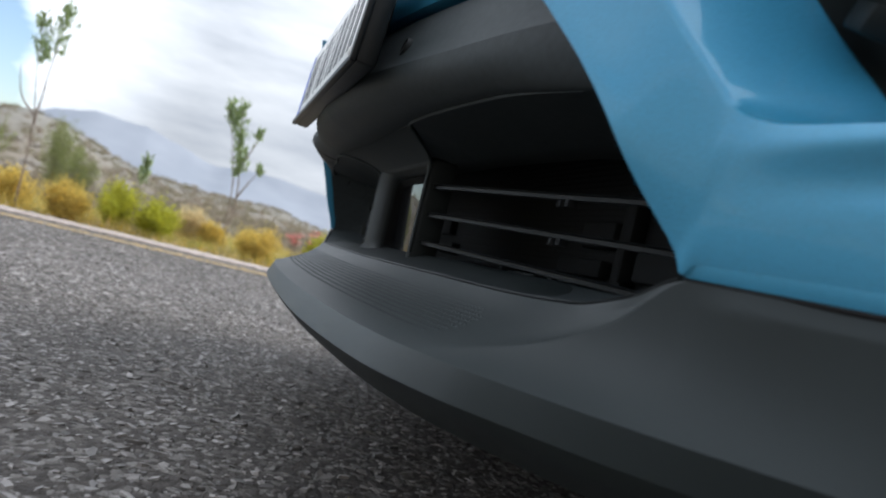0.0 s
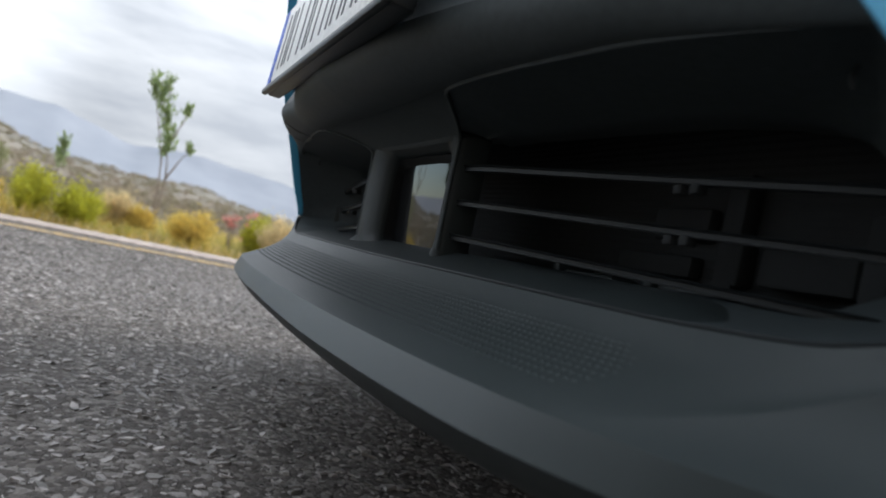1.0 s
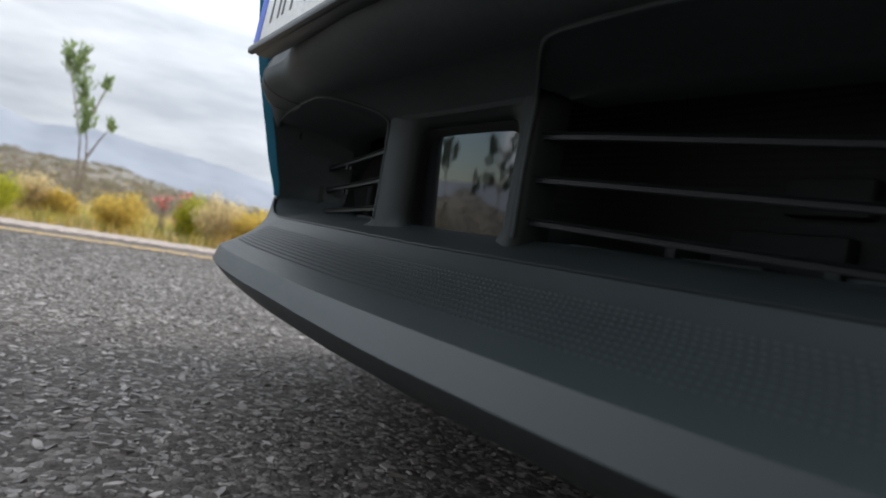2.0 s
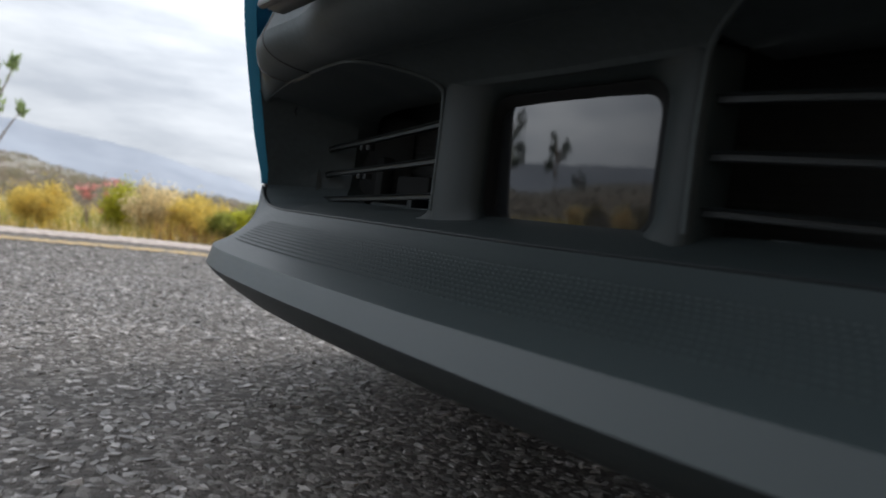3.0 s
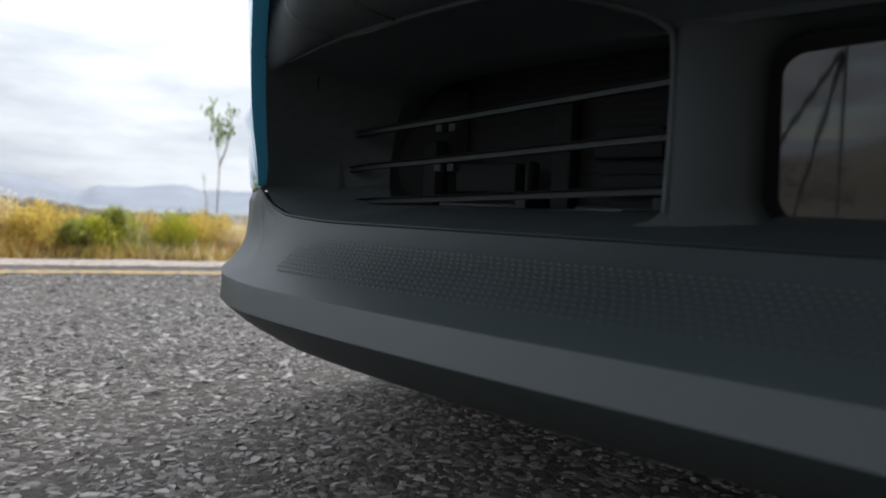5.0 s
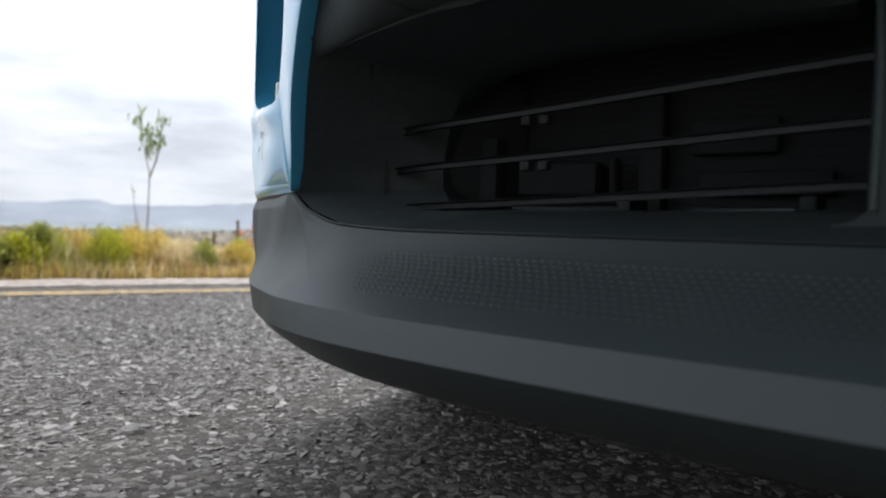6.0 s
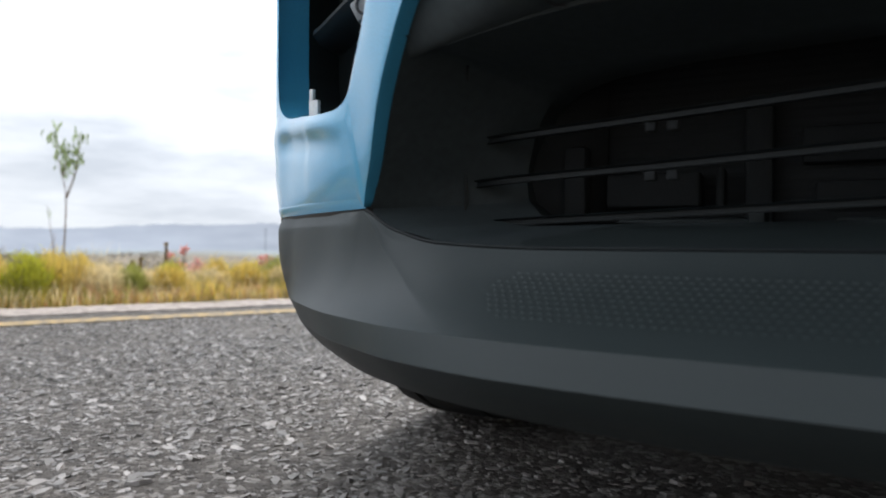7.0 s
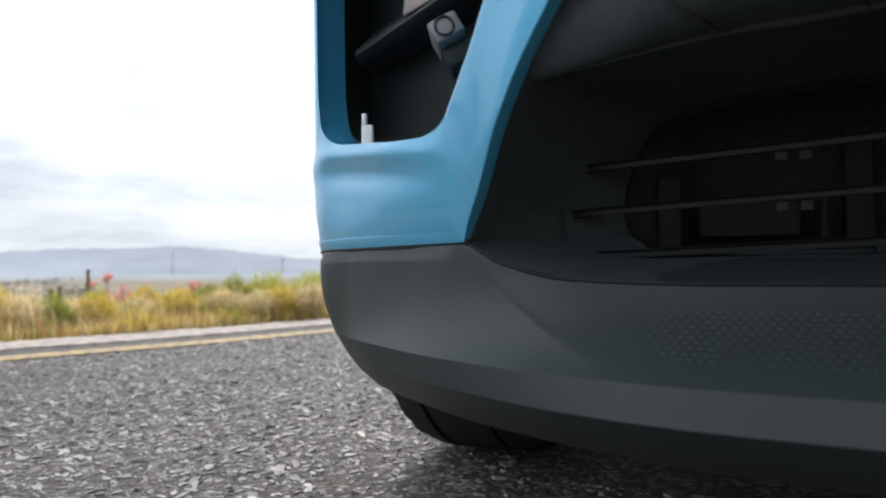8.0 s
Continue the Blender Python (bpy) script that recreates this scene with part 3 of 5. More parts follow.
part("seam_bead", bm, "slat", lower)

# upper beam that carries the number plate
beam_y = smooth((0, .15, .27, .36, .46, .52, .56, .60), (.008, .016, .036, .056, .078, .094, .106, .120))
ridge_y = smooth((0, .18, .22, .30, .40, .53, .56, .60), (.082, .080, .080, .086, .098, .116, .124, .138))
ridge_z = smooth((0, .22, .30, .40, .53, .56, .60), (.437, .438, .440, .440, .430, .427, .424))
FRONT = ((0.470, 0.4775, 0.479, 0.500, 0.525, 0.541, 0.545), (0.0, 0.0, 0.0012, 0.010, 0.019, 0.025, 0.032))


def beam_front(x):
    """The tow cover's end of the beam stands a little prouder."""
    return beam_y(abs(x)) - 0.020 * step((-x - 0.27) / 0.13) + 0.020 * step((-x - 0.43) / 0.11)


def beam_face(x, z):
    """Depth of the beam's skin: upright above, rolled under to the recess below."""
    y = beam_front(x)
    if z >= 0.470:
        return y + float(np.interp(z, *FRONT))
    ry, rz = ridge_y(abs(x)), ridge_z(abs(x))
    s_ = min((0.470 - z) / (0.470 - rz), 1.0)
    return y + (ry - y) * (1 - math.sqrt(1 - s_ * s_))


bm = bmesh.new()
rows = []
for x in np.linspace(-0.60, 0.60, 151):
    q = abs(x)
    y, ry, rz = beam_front(x), ridge_y(q), ridge_z(q)
    row = [(x, ry + 0.01, rz + 0.012), (x, ry + 0.0015, rz + 0.0015)]
    row += [(x, y + (ry - y) * (1 - math.cos(w)) - 0.0012 * math.sin(w) ** 12, 0.470 - (0.470 - rz) * math.sin(w)) for w in np.linspace(math.pi / 2, 0, 13)]
    row += [(x, y + d, z) for z, d in zip(*FRONT)][1:] + [(x, y + 0.10, 0.545)]
    rows.append(row)
loft(bm, rows)
beam = part("upper_grille_beam", bm, "beam", car, "satin black plastic beam behind the number plate", sharp=24)
# tow-hook cover joint
bm = bmesh.new()
joint = [(-0.400, 0.505), (-0.395, 0.479), (-0.389, 0.465), (-0.383, 0.454), (-0.375, 0.446), (-0.363, 0.4385), (-0.403, 0.4375), (-0.445, 0.4385), (-0.465, 0.448), (-0.477, 0.460), (-0.490, 0.479), (-0.497, 0.505)]
joint = [np.array(p) for p in joint]
dense = [a_ + (b_ - a_) * f for a_, b_ in zip(joint, joint[1:]) for f in (0, 0.25, 0.5, 0.75)] + [joint[-1]]
tube(bm, [(x, beam_face(x, z) + 0.0002, z) for x, z in dense], 0.0016, 6)
part("tow_cover_joint", bm, "ink", beam, "thin dark joint round the tow-hook cover")
# parking sensors, nearly upright discs let into the beam's slope
for x in (0.256, -0.256):
    bm = bmesh.new()

    def disc(r, out_by, n=24):
        return [(x + r * math.cos(k * math.tau / n), beam_front(x) + 0.0095 + 0.22 * r * math.sin(k * math.tau / n) - out_by, 0.503 + r * math.sin(k * math.tau / n)) for k in range(n)]

    loft(bm, [disc(0.0098, -0.012), disc(0.0098, 0.0010), disc(0.0092, 0.0018), disc(0.0086, 0.0014), disc(0.0082, 0.0002)], closed=True)
    ring_ = part("parking_sensor", bm, "slat", beam, "round black parking sensor")
    bm = bmesh.new()
    bm.faces.new([bm.verts.new(p) for p in disc(0.0083, 0.0004)])
    part("sensor_face", bm, "satin", ring_)

# centre pillar with the radar cover
PL, PR = -0.164, 0.122
bm = bmesh.new()


def rounded(x0, x1, z0, z1, r, y, n=6):
    pts = []
    for cx, cz, a0 in ((x1 - r, z1 - r, 0), (x0 + r, z1 - r, 90), (x0 + r, z0 + r, 180), (x1 - r, z0 + r, 270)):
        for k in range(n + 1):
            q = radians(a0 + 90 * k / n)
            pts.append((cx + r * math.cos(q), y, cz + r * math.sin(q)))
    return pts


loft(bm, [rounded(PL - 0.002, PR + 0.002, 0.282, 0.4255, 0.006, 0.172), rounded(PL - 0.0005, PR + 0.0005, 0.2825, 0.4245, 0.008, 0.146), rounded(PL + 0.003, PR - 0.003, 0.2840, 0.4235, 0.010, 0.1395), rounded(PL + 0.009, PR - 0.009, 0.2855, 0.4215, 0.012, 0.1372),
          rounded(-0.1155, 0.0950, 0.2895, 0.4145, 0.023, 0.1450), rounded(-0.1095, 0.0850, 0.2920, 0.4105, 0.022, 0.1515), rounded(-0.1080, 0.0825, 0.2935, 0.4085, 0.021, 0.1550), rounded(-0.1075, 0.0820, 0.2940, 0.4080, 0.021, 0.186), rounded(-0.07, 0.05, 0.32, 0.37, 0.01, 0.187)], closed=True)
pillar = part("radar_pillar", bm, "black", car, "black plastic panel round the radar cover", sharp=50)
bm = bmesh.new()
loft(bm, [rounded(-0.1077, 0.0822, 0.2938, 0.4082, 0.021, 0.175), rounded(-0.1074, 0.0819, 0.2941, 0.4079, 0.021, 0.1580), rounded(-0.1067, 0.0803, 0.2948, 0.4066, 0.020, 0.1572), rounded(-0.1059, 0.0770, 0.2962, 0.4040, 0.018, 0.1590),
          rounded(-0.1050, 0.0730, 0.2978, 0.4005, 0.016, 0.1630), rounded(-0.1042, 0.0695, 0.2990, 0.3970, 0.0142, 0.1660), rounded(-0.1039, 0.0690, 0.2995, 0.3965, 0.0140, 0.186)], closed=True)
part("gasket", bm, "gasket", pillar, "thick black rubber gasket round the cover", sharp=40)
bm = bmesh.new()


def cover_y(x, z):
    """The cover bulges a little and leans forward at the top."""
    return 0.1690 + (x + 0.0125) ** 2 / (2 * 2.4) - (z - 0.348) * math.tan(radians(2.6))


grid = [[(x, cover_y(x, z), z) for z in np.linspace(0.2975, 0.4000, 13)] for x in np.linspace(-0.1063, 0.0735, 25)]
loft(bm, grid)
shell(part("radar_cover", bm, "glass_black", pillar, "glossy black radar cover mirroring sky and veld", sharp=None), 0.003, -1.0)

# ceiling between beam and pillar, and sill under the pillar
bm = bmesh.new()
rows = []
for f in np.linspace(0, 1, 41):
    x0, x1 = -0.236 + 0.432 * f, PL + (PR - PL) * f
    a, b = Vector((x0, ridge_y(abs(x0)), ridge_z(abs(x0)))), Vector((x1, 0.1372, 0.4190))
    row = [a + Vector((0, -0.001, 0.004))]
    for w in np.linspace(0, 1, 17):
        wide = 0.015 * max(0.0, 1 - w / 0.3) ** 2 * abs(2 * f - 1) ** 3
        row.append(Vector((x0 + (x1 - x0) * w + math.copysign(wide, f - 0.5), a.y + (b.y - a.y) * w, a.z + (b.z - a.z) * w ** 1.8)))
    rows.append(row + [b + Vector((0, 0.004, -0.004))])
loft(bm, rows)
part("pillar_head", bm, "beam", car, sharp=None)
bm = bmesh.new()
rows = []
for x in np.linspace(-0.56, 0.56, 121):
    a = on_line("T", x) + Vector((0, 0.002, 0.0005))
    low = 1 - step((abs(x) - 0.42) / 0.13)
    deep = 0.16 + 0.045 * step((abs(x) - 0.17) / 0.2)
    deep = max(deep, a.y + 0.03)
    rows.append([a + Vector((0, 0, -0.004)), a, (x, a.y + 0.012, a.z + 0.006 * low), (x, a.y + 0.03, a.z + 0.014 * low), (x, deep, a.z + 0.020 * low), (x, deep + 0.03, a.z + 0.022 * low)])
loft(bm, rows)
part("grille_sill", bm, "black", car, "black sill under the grille", sharp=40)

# rounded edge of the grille recess
for side, inner in ((-1, -PL), (1, PR)):
    bm = bmesh.new()
    pts = [(x, ridge_y(x) - 0.0015, ridge_z(x) - 0.0006) for x in np.linspace(0.535, inner + 0.096, 24)] + [(inner + 0.082, .0808, .4371), (inner + 0.070, .0850, .4366), (inner + 0.060, .0914, .4358), (inner + 0.040, .1055, .4320), (inner + 0.020, .1210, .4268), (inner + 0.007, .1312, .4216), (inner - 0.002, .1385, .412), (inner - 0.004, .1390, .36), (inner - 0.003, .1390, .30)]
    tube(bm, mirror_x(path3(pts, 90), side), [0.0003 + 0.0019 * step(k / 22) for k in range(90)], 8)
    part("recess_edge", bm, "beam", car)
    if side > 0:
        continue
    bm = bmesh.new()
    arc = [(inner + 0.016 - 0.020 * math.cos(q), 0.1388 - 0.003 * math.sin(q) ** 3, 0.312 - 0.020 * math.sin(q)) for q in np.linspace(0, math.pi / 2, 12)]
    corner_ = [(inner - 0.010, y + 0.002, z) if k < 7 else (inner - 0.010 + 0.026 * (k - 6) / 5, y, 0.2890) for k, (x, y, z) in enumerate(arc)]
    loft(bm, [mirror_x([(x, y + 0.012, z) for x, y, z in arc], side), mirror_x([(x, y + 0.001, z) for x, y, z in arc], side), mirror_x(arc, side), mirror_x(corner_, side)])
    part("pillar_foot", bm, "black", car, sharp=35)
# grille openings, slats and what lies behind them
slat_y = smooth((0.12, 0.14, 0.28, 0.40, 0.50, 0.545, 0.575), (0.146, 0.147, 0.168, 0.188, 0.202, 0.212, 0.226))
for side, inner in ((-1, -PL), (1, PR)):
    bm = bmesh.new()
    O = [(inner + 0.04, .118, .2815), (.30, .120, .2815), (.45, .127, .2815), (.55, .141, .2850), (.60, .151, .2965), (.634, .164, .3130), (.624, .155, .335), (.611, .1435, .36), (.593, .128, .40), (.568, .109, .44), (.545, .118, .432), (.50, .106, .434), (.40, .096, .441), (.30, .086, .441), (inner + 0.092, .0805, .4385), (inner + 0.072, .0845, .4380), (inner + 0.060, .0914, .4370), (inner + 0.040, .1060, .4335), (inner + 0.008, .131, .4222)]
    I = [(inner + 0.04, .165, .302), (.30, .186, .300), (.40, .196, .301), (.47, .212, .303), (.50, .226, .307), (.520, .242, .322), (.524, .246, .342), (.521, .246, .36), (.513, .242, .385), (.498, .234, .405), (.475, .222, .416), (.44, .206, .421), (.38, .195, .424), (.30, .186, .424), (inner + 0.085, .172, .422), (inner + 0.070, .170, .422), (inner + 0.055, .167, .4215), (inner + 0.035, .164, .4205), (inner + 0.012, .160, .419)]
    a, b = np.array(O), np.array(I)
    n = 90
    ka = np.linspace(0, len(a) - 1, n)
    oa = [tuple(np.interp(k, range(len(a)), a[:, c]) for c in range(3)) for k in ka]
    ob_ = [tuple(np.interp(k, range(len(b)), b[:, c]) for c in range(3)) for k in ka]
    rows = []
    for f in (0, 0.12, 0.3, 0.5, 0.7, 0.88, 1.0):
        rows.append(mirror_x([tuple(np.array(p) * (1 - f) + np.array(q) * f + np.array((0, 0.012 * math.sin(math.pi * f), 0))) for p, q in zip(oa, ob_)], side))
    rows.append(mirror_x([(x, y + 0.03, z) for x, y, z in ob_], side))
    loft(bm, rows)
    surround = part("grille_surround", bm, "recess", car, "smooth black plastic recess round the grille", sharp=35)
    bm = bmesh.new()
    tube(bm, mirror_x([(.537, .155, .423), (.537, .153, .417), (.537, .155, .411)], side), [0.001, 0.0018, 0.001], 6)
    part("bolt", bm, "slat", surround, "small pale bolt")
    for n, z in enumerate((0.387, 0.351, 0.3155)):
        bm = bmesh.new()
        rows = []
        for x in np.linspace(inner - 0.004, 0.567, 30):
            y, zz = slat_y(x), z - 0.010 * (x - inner) / 0.3
            prof = [(0.0004, 0.0024), (0.0010, 0.0030), (0.0040, 0.0033), (0.010, 0.0031), (0.012, 0.0005), (0.010, -0.0030), (0.0030, -0.0033), (0.0020, -0.0030), (0.0020, -0.0025), (0.0040, -0.0020), (0.0038, 0.0012), (0.0010, 0.0017)]
            rows.append(mirror_x([(x, y + dy, zz + dz) for dy, dz in prof], side))
        vs = loft(bm, rows, closed=True)
        bm.faces.new(vs[0]), bm.faces.new(vs[-1])
        s = part("grille_slat", bm, "slat", car, "thin black horizontal grille slat", sharp=50)
        if n < 2:
            for dx in (-0.008, 0.008):
                bm = bmesh.new()
                box(bm, (side * 0.397 + dx - 0.004, 0.190, z - 0.019), (side * 0.397 + dx + 0.004, 0.199, z - 0.012), 0.001)
                part("clip", bm, "radiator", s, "small grey clip")
    # closed outer end of the grille, sloping back behind the slats
    bm = bmesh.new()
    loft(bm, [mirror_x([(x, y, z) for z in np.linspace(0.29, 0.43, 9)], side) for x, y in ((.545, .240), (.525, .256), (.505, .272), (.485, .288), (.47, .310))])
    part("grille_blank", bm, "radiator", car, sharp=60)
    # parts of the cooling pack behind the slats
    for x0, x1, z0, z1, y in ((.20, .30, .318, .338, .300), (.385, .465, .318, .348, .285), (.33, .352, .295, .41, .296), (.478, .498, .300, .372, .268), (.365, .372, .315, .350, .280), (.535, .556, .318, .345, .250), (.24, .31, .352, .382, .302)):
        bm = bmesh.new()
        box(bm, (min(side * x0, side * x1), y, z0), (max(side * x0, side * x1), y + 0.02, z1), 0.004)
        part("cooling_module", bm, "radiator", car)
    # ribs of the duct floor
    for x0, x1 in ((.20, .285), (.33, .44)):
        bm = bmesh.new()
        box(bm, (min(side * x0, side * x1), 0.232, 0.296), (max(side * x0, side * x1), 0.262, 0.306), 0.003)
        box(bm, (min(side * x0, side * (x0 + 0.012)), 0.226, 0.296), (max(side * x0, side * (x0 + 0.012)), 0.268, 0.314), 0.003)
        part("duct_bracket", bm, "black", car)
bm = bmesh.new()
loft(bm, [[(x, 0.315 + (0.0005 if k % 2 else 0.0), 0.25 + 0.0035 * k) for x in (-0.575, 0.0, 0.575)] for k in range(70)])
part("radiator", bm, "radiator", car, "dark radiator behind the slats", sharp=None)
bm = bmesh.new()
loft(bm, [[(-.57, .18, .21), (.57, .18, .21)], [(-.57, .38, .21), (.57, .38, .21)]])
loft(bm, [[(-.57, .11, .47), (.57, .11, .47)], [(-.57, .38, .47), (.57, .38, .47)]])
for x in (-0.568, 0.568):
    loft(bm, [[(x, .212, .20), (x, .212, .48)], [(x, .38, .20), (x, .38, .48)]])
part("grille_box", bm, "void", car, "dark duct behind the grille", sharp=None)

# number plate: holder, plate, blue band, bars in place of characters
holder_z0, holder_z1 = 0.468, 0.590
PLATE_TILT = Matrix.Translation((0, 0.0, 0.47)) @ Matrix.Rotation(radians(-4), 4, "X") @ Matrix.Translation((0, 0.0, -0.47))
bm = bmesh.new()
box(bm, (-0.267, -0.006, holder_z0), (0.272, 0.016, holder_z1), 0.005, PLATE_TILT)
holder = part("number_plate", bm, "satin", car, "number plate in a black plastic holder", sharp=40)
bm = bmesh.new()
box(bm, (-0.267, -0.0125, holder_z0 - 0.001), (0.272, -0.004, holder_z0 + 0.008), 0.003, PLATE_TILT)
box(bm, (0.2615, -0.0120, holder_z0 + 0.002), (0.2725, -0.004, holder_z1), 0.003, PLATE_TILT)
part("holder_lip", bm, "satin", holder)
bm = bmesh.new()
box(bm, (-0.260, -0.0086, 0.4775), (0.2605, -0.0056, 0.587), 0.0012, PLATE_TILT)
part("plate", bm, "plate", holder, "white number plate sheet")
bm = bmesh.new()
box(bm, (-0.2585, -0.0092, 0.479), (-0.234, -0.0080, 0.585), 0, PLATE_TILT)
part("blue_band", bm, "plate_blue", holder, "blue band at the plate's end")
for x0, w in ((-0.205, .034), (-0.160, .034), (-0.085, .040), (-0.036, .036), (0.030, .034), (0.075, .034), (0.120, .034), (0.165, .034), (0.210, .034)):
    bm = bmesh.new()
    box(bm, (x0, -0.0094, 0.494), (x0 + w * 0.18, -0.0080, 0.571), 0.0006, PLATE_TILT)
    box(bm, (x0 + w * 0.82, -0.0094, 0.494), (x0 + w, -0.0080, 0.571), 0.0006, PLATE_TILT)
    part("bar", bm, "plate_ink", holder)
bm = bmesh.new()
bmesh.ops.create_uvsphere(bm, u_segments=12, v_segments=8, radius=0.006, matrix=PLATE_TILT @ Matrix.Translation((0.238, -0.0088, 0.4855)) @ Matrix.Diagonal((1, 0.6, 1, 1)))
part("bolt_cap", bm, "plate", holder, "round white plastic bolt cap")

# blue front corners round the lamp recess
PLAN_X = (.40, .50, .55, .60, .638, .70, .76, .81, .84, .858, .868)
PLAN_Y = (.062, .086, .108, .134, .157, .190, .226, .259, .281, .301, .330)
plan = smooth(PLAN_X, PLAN_Y)


def blue_y(x, z):
    return plan(x) - 0.13 * (1 - step((x - 0.66) / 0.15)) * max(z - 0.312, 0) - swell(x, z) * step((x - 0.64) / 0.10) * step((0.868 - x) / 0.06)


def swell(x, z):
    """Lip of the lamp recess, with the waist below it; both climb outwards."""
    zc = 0.391 + 0.14 * (x - 0.68)
    return 0.0048 * math.exp(-((z - zc) / 0.009) ** 2) - 0.0030 * math.exp(-((z - zc + 0.021) / 0.011) ** 2)


def flare(x, z):
    """The outer edge widens above the joint, most at the lip."""
    return (0.0040 * step((z - 0.325) / 0.04) + 0.003 * math.exp(-((z - 0.400) / 0.014) ** 2)) * step((x - 0.79) / 0.06)


def proud(z):
    """The edge beside the grille stands forward, more so higher up."""
    return 0.0125 * step((z - 0.322) / 0.075)


OUT = [(.412, .66), (.477, .56), (.521, .50), (.551, .463), (.571, .437), (.594, .40), (.615, .355), (.630, .327), (.6345, .3150), (.645, .3225), (.70, .3230), (.76, .3230), (.80, .3230), (.835, .3230), (.853, .3230), (.860, .332), (.862, .36), (.863, .40), (.866, .44), (.868, .50), (.869, .58), (.869, .66)]
INN = [(.520, .66), (.565, .56), (.588, .512), (.605, .480), (.618, .458), (.630, .440), (.640, .425), (.649, .412), (.660, .4050), (.677, .402), (.715, .4050), (.752, .4110), (.782, .4155), (.805, .420), (.822, .4275), (.833, .437), (.839, .447), (.842, .460), (.845, .475), (.847, .52), (.848, .58), (.848, .66)]
for side in (-1, 1):
    n, stand = 150, 1.0 if side > 0 else 0.28
    ks = np.linspace(0, len(OUT) - 1, n)
    fo = [smooth(range(len(OUT)), [p[c] for p in OUT]) for c in (0, 1)]
    fi = [smooth(range(len(INN)), [p[c] for p in INN]) for c in (0, 1)]
    rows = []
    outer, inner_ = [(fo[0](k), fo[1](k)) for k in ks], [(fi[0](k), fi[1](k)) for k in ks]
    # the edge turned back on the grille side and the outside
    turn = []
    for k, p in zip(ks, outer):
        grille_side = step((8.0 - k) / 1.0)
        turn.append((p, grille_side))
    rows.append([(p[0] - 0.004 * g + 0.004 * (1 - g) * step((k - 13) / 2) + flare(*p), blue_y(*p) + 0.011 * g + (1 - g) * (0.02 + 0.10 * step((k - 13) / 2)), p[1]) for (p, g), k in zip(turn, ks)])
    rows.append([(p[0] - 0.002 * g + flare(*p), blue_y(*p) - stand * proud(p[1]) * g + 0.004, p[1]) for p, g in turn])
    for f in np.linspace(0, 1, 26):
        row = []
        for (p, g), q in zip(turn, inner_):
            x, z = p[0] + (q[0] - p[0]) * f, p[1] + (q[1] - p[1]) * f
            crown = 0.010 * (1 - (2 * f - 1) ** 4) * min(1.0, 0.25 + 2.0 * (q[1] - 0.40)) if q[1] > 0.41 else 0.004 * (1 - (2 * f - 1) ** 4)
            row.append((x + flare(x, z), blue_y(x, z) - crown * 0.6 * (1 - 0.6 * g) - stand * proud(z) * g * (1 - f) ** 1.3, z))
        rows.append(row)
    rows.append([(q[0] + 0.0015 + flare(*q), blue_y(*q) + 0.006, q[1] + 0.0015) for q in inner_])
    inside = []
    for k, q in zip(ks, inner_):
        pil, fin = step((9.5 - k) / 3), step((k - 12) / 4)
        inside.append((q[0] + 0.027 * pil - 0.010 * fin + flare(*q), blue_y(*q) + 0.048 + 0.052 * pil - 0.004 * fin, q[1] + 0.012 * pil + 0.010 * (1 - pil) * (1 - fin) + 0.008 * fin))
    rows.append([tuple(0.5 * (a_ + b_) for a_, b_ in zip((q[0] + 0.0015 + flare(*q), blue_y(*q) + 0.006, q[1] + 0.0015), w_)) for q, w_ in zip(inner_, inside)])
    rows.append(inside)
    bm = bmesh.new()
    loft(bm, [mirror_x(r, side) for r in rows])
    corner = part("bumper_corner", bm, "blue", car, "glossy light blue bumper corner round the lamp recess", sharp=48)
    # lower flange of the blue panel
    bm = bmesh.new()
    loft(bm, [mirror_x([(x, plan(x) + dy, z) for x in np.linspace(0.634, 0.857, 40)], side) for dy, z in ((0.02, .3140), (0.0035, .3140), (-.0012, .3225), (-0.0008, .3242), (0.004, .3245))])
    part("flange", bm, "blue", corner)
    # dark rubber in the joint under the blue panel
    bm = bmesh.new()
    tube(bm, mirror_x([(x, plan(x) + 0.0075, 0.3128) for x in np.linspace(0.632, 0.862, 50)], side), 0.0032, 6)
    part("joint_rubber", bm, "ink", corner)
    # recess of the lamp
    bm = bmesh.new()
    rim = [(x, y - 0.002, z) for x, y, z in inside]
    deep = [(0.74 + (q[0] - 0.74) * 0.95, y + 0.05, 0.55 + (q[2] - 0.55) * 0.95) for q in inside for y in (q[1],)]
    vs = loft(bm, [mirror_x(rim, side), mirror_x(deep, side)])
    for i in range(n // 2 - 1):
        bm.faces.new((vs[1][i], vs[1][i + 1], vs[1][n - 2 - i], vs[1][n - 1 - i]))
    part("lamp_recess", bm, "black", corner, "dark recess below the headlamp", sharp=40)
    # headlamp: slanted dark cover, pale lens above it, sensor block below
    bm = bmesh.new()
    pts = [(.60, .205, .558), (.683, .232, .544), (.746, .267, .535), (.800, .298, .527), (.815, .305, .525)]
    loft(bm, [mirror_x([(x, y + 0.06, z + 0.05) for x, y, z in pts], side), mirror_x([(x, y + 0.002, z + 0.006) for x, y, z in pts], side), mirror_x(pts, side), mirror_x([(x, y + 0.012, z - 0.008) for x, y, z in pts], side), mirror_x([(x, y + 0.05, z - 0.012) for x, y, z in pts], side)])
    lamp = part("headlamp", bm, "satin", corner, "slanted dark lower edge of the headlamp", sharp=35)
    bm = bmesh.new()
    pts = [(.62, .216, .560), (.660, .228, .552), (.700, .246, .547), (.733, .262, .543)]
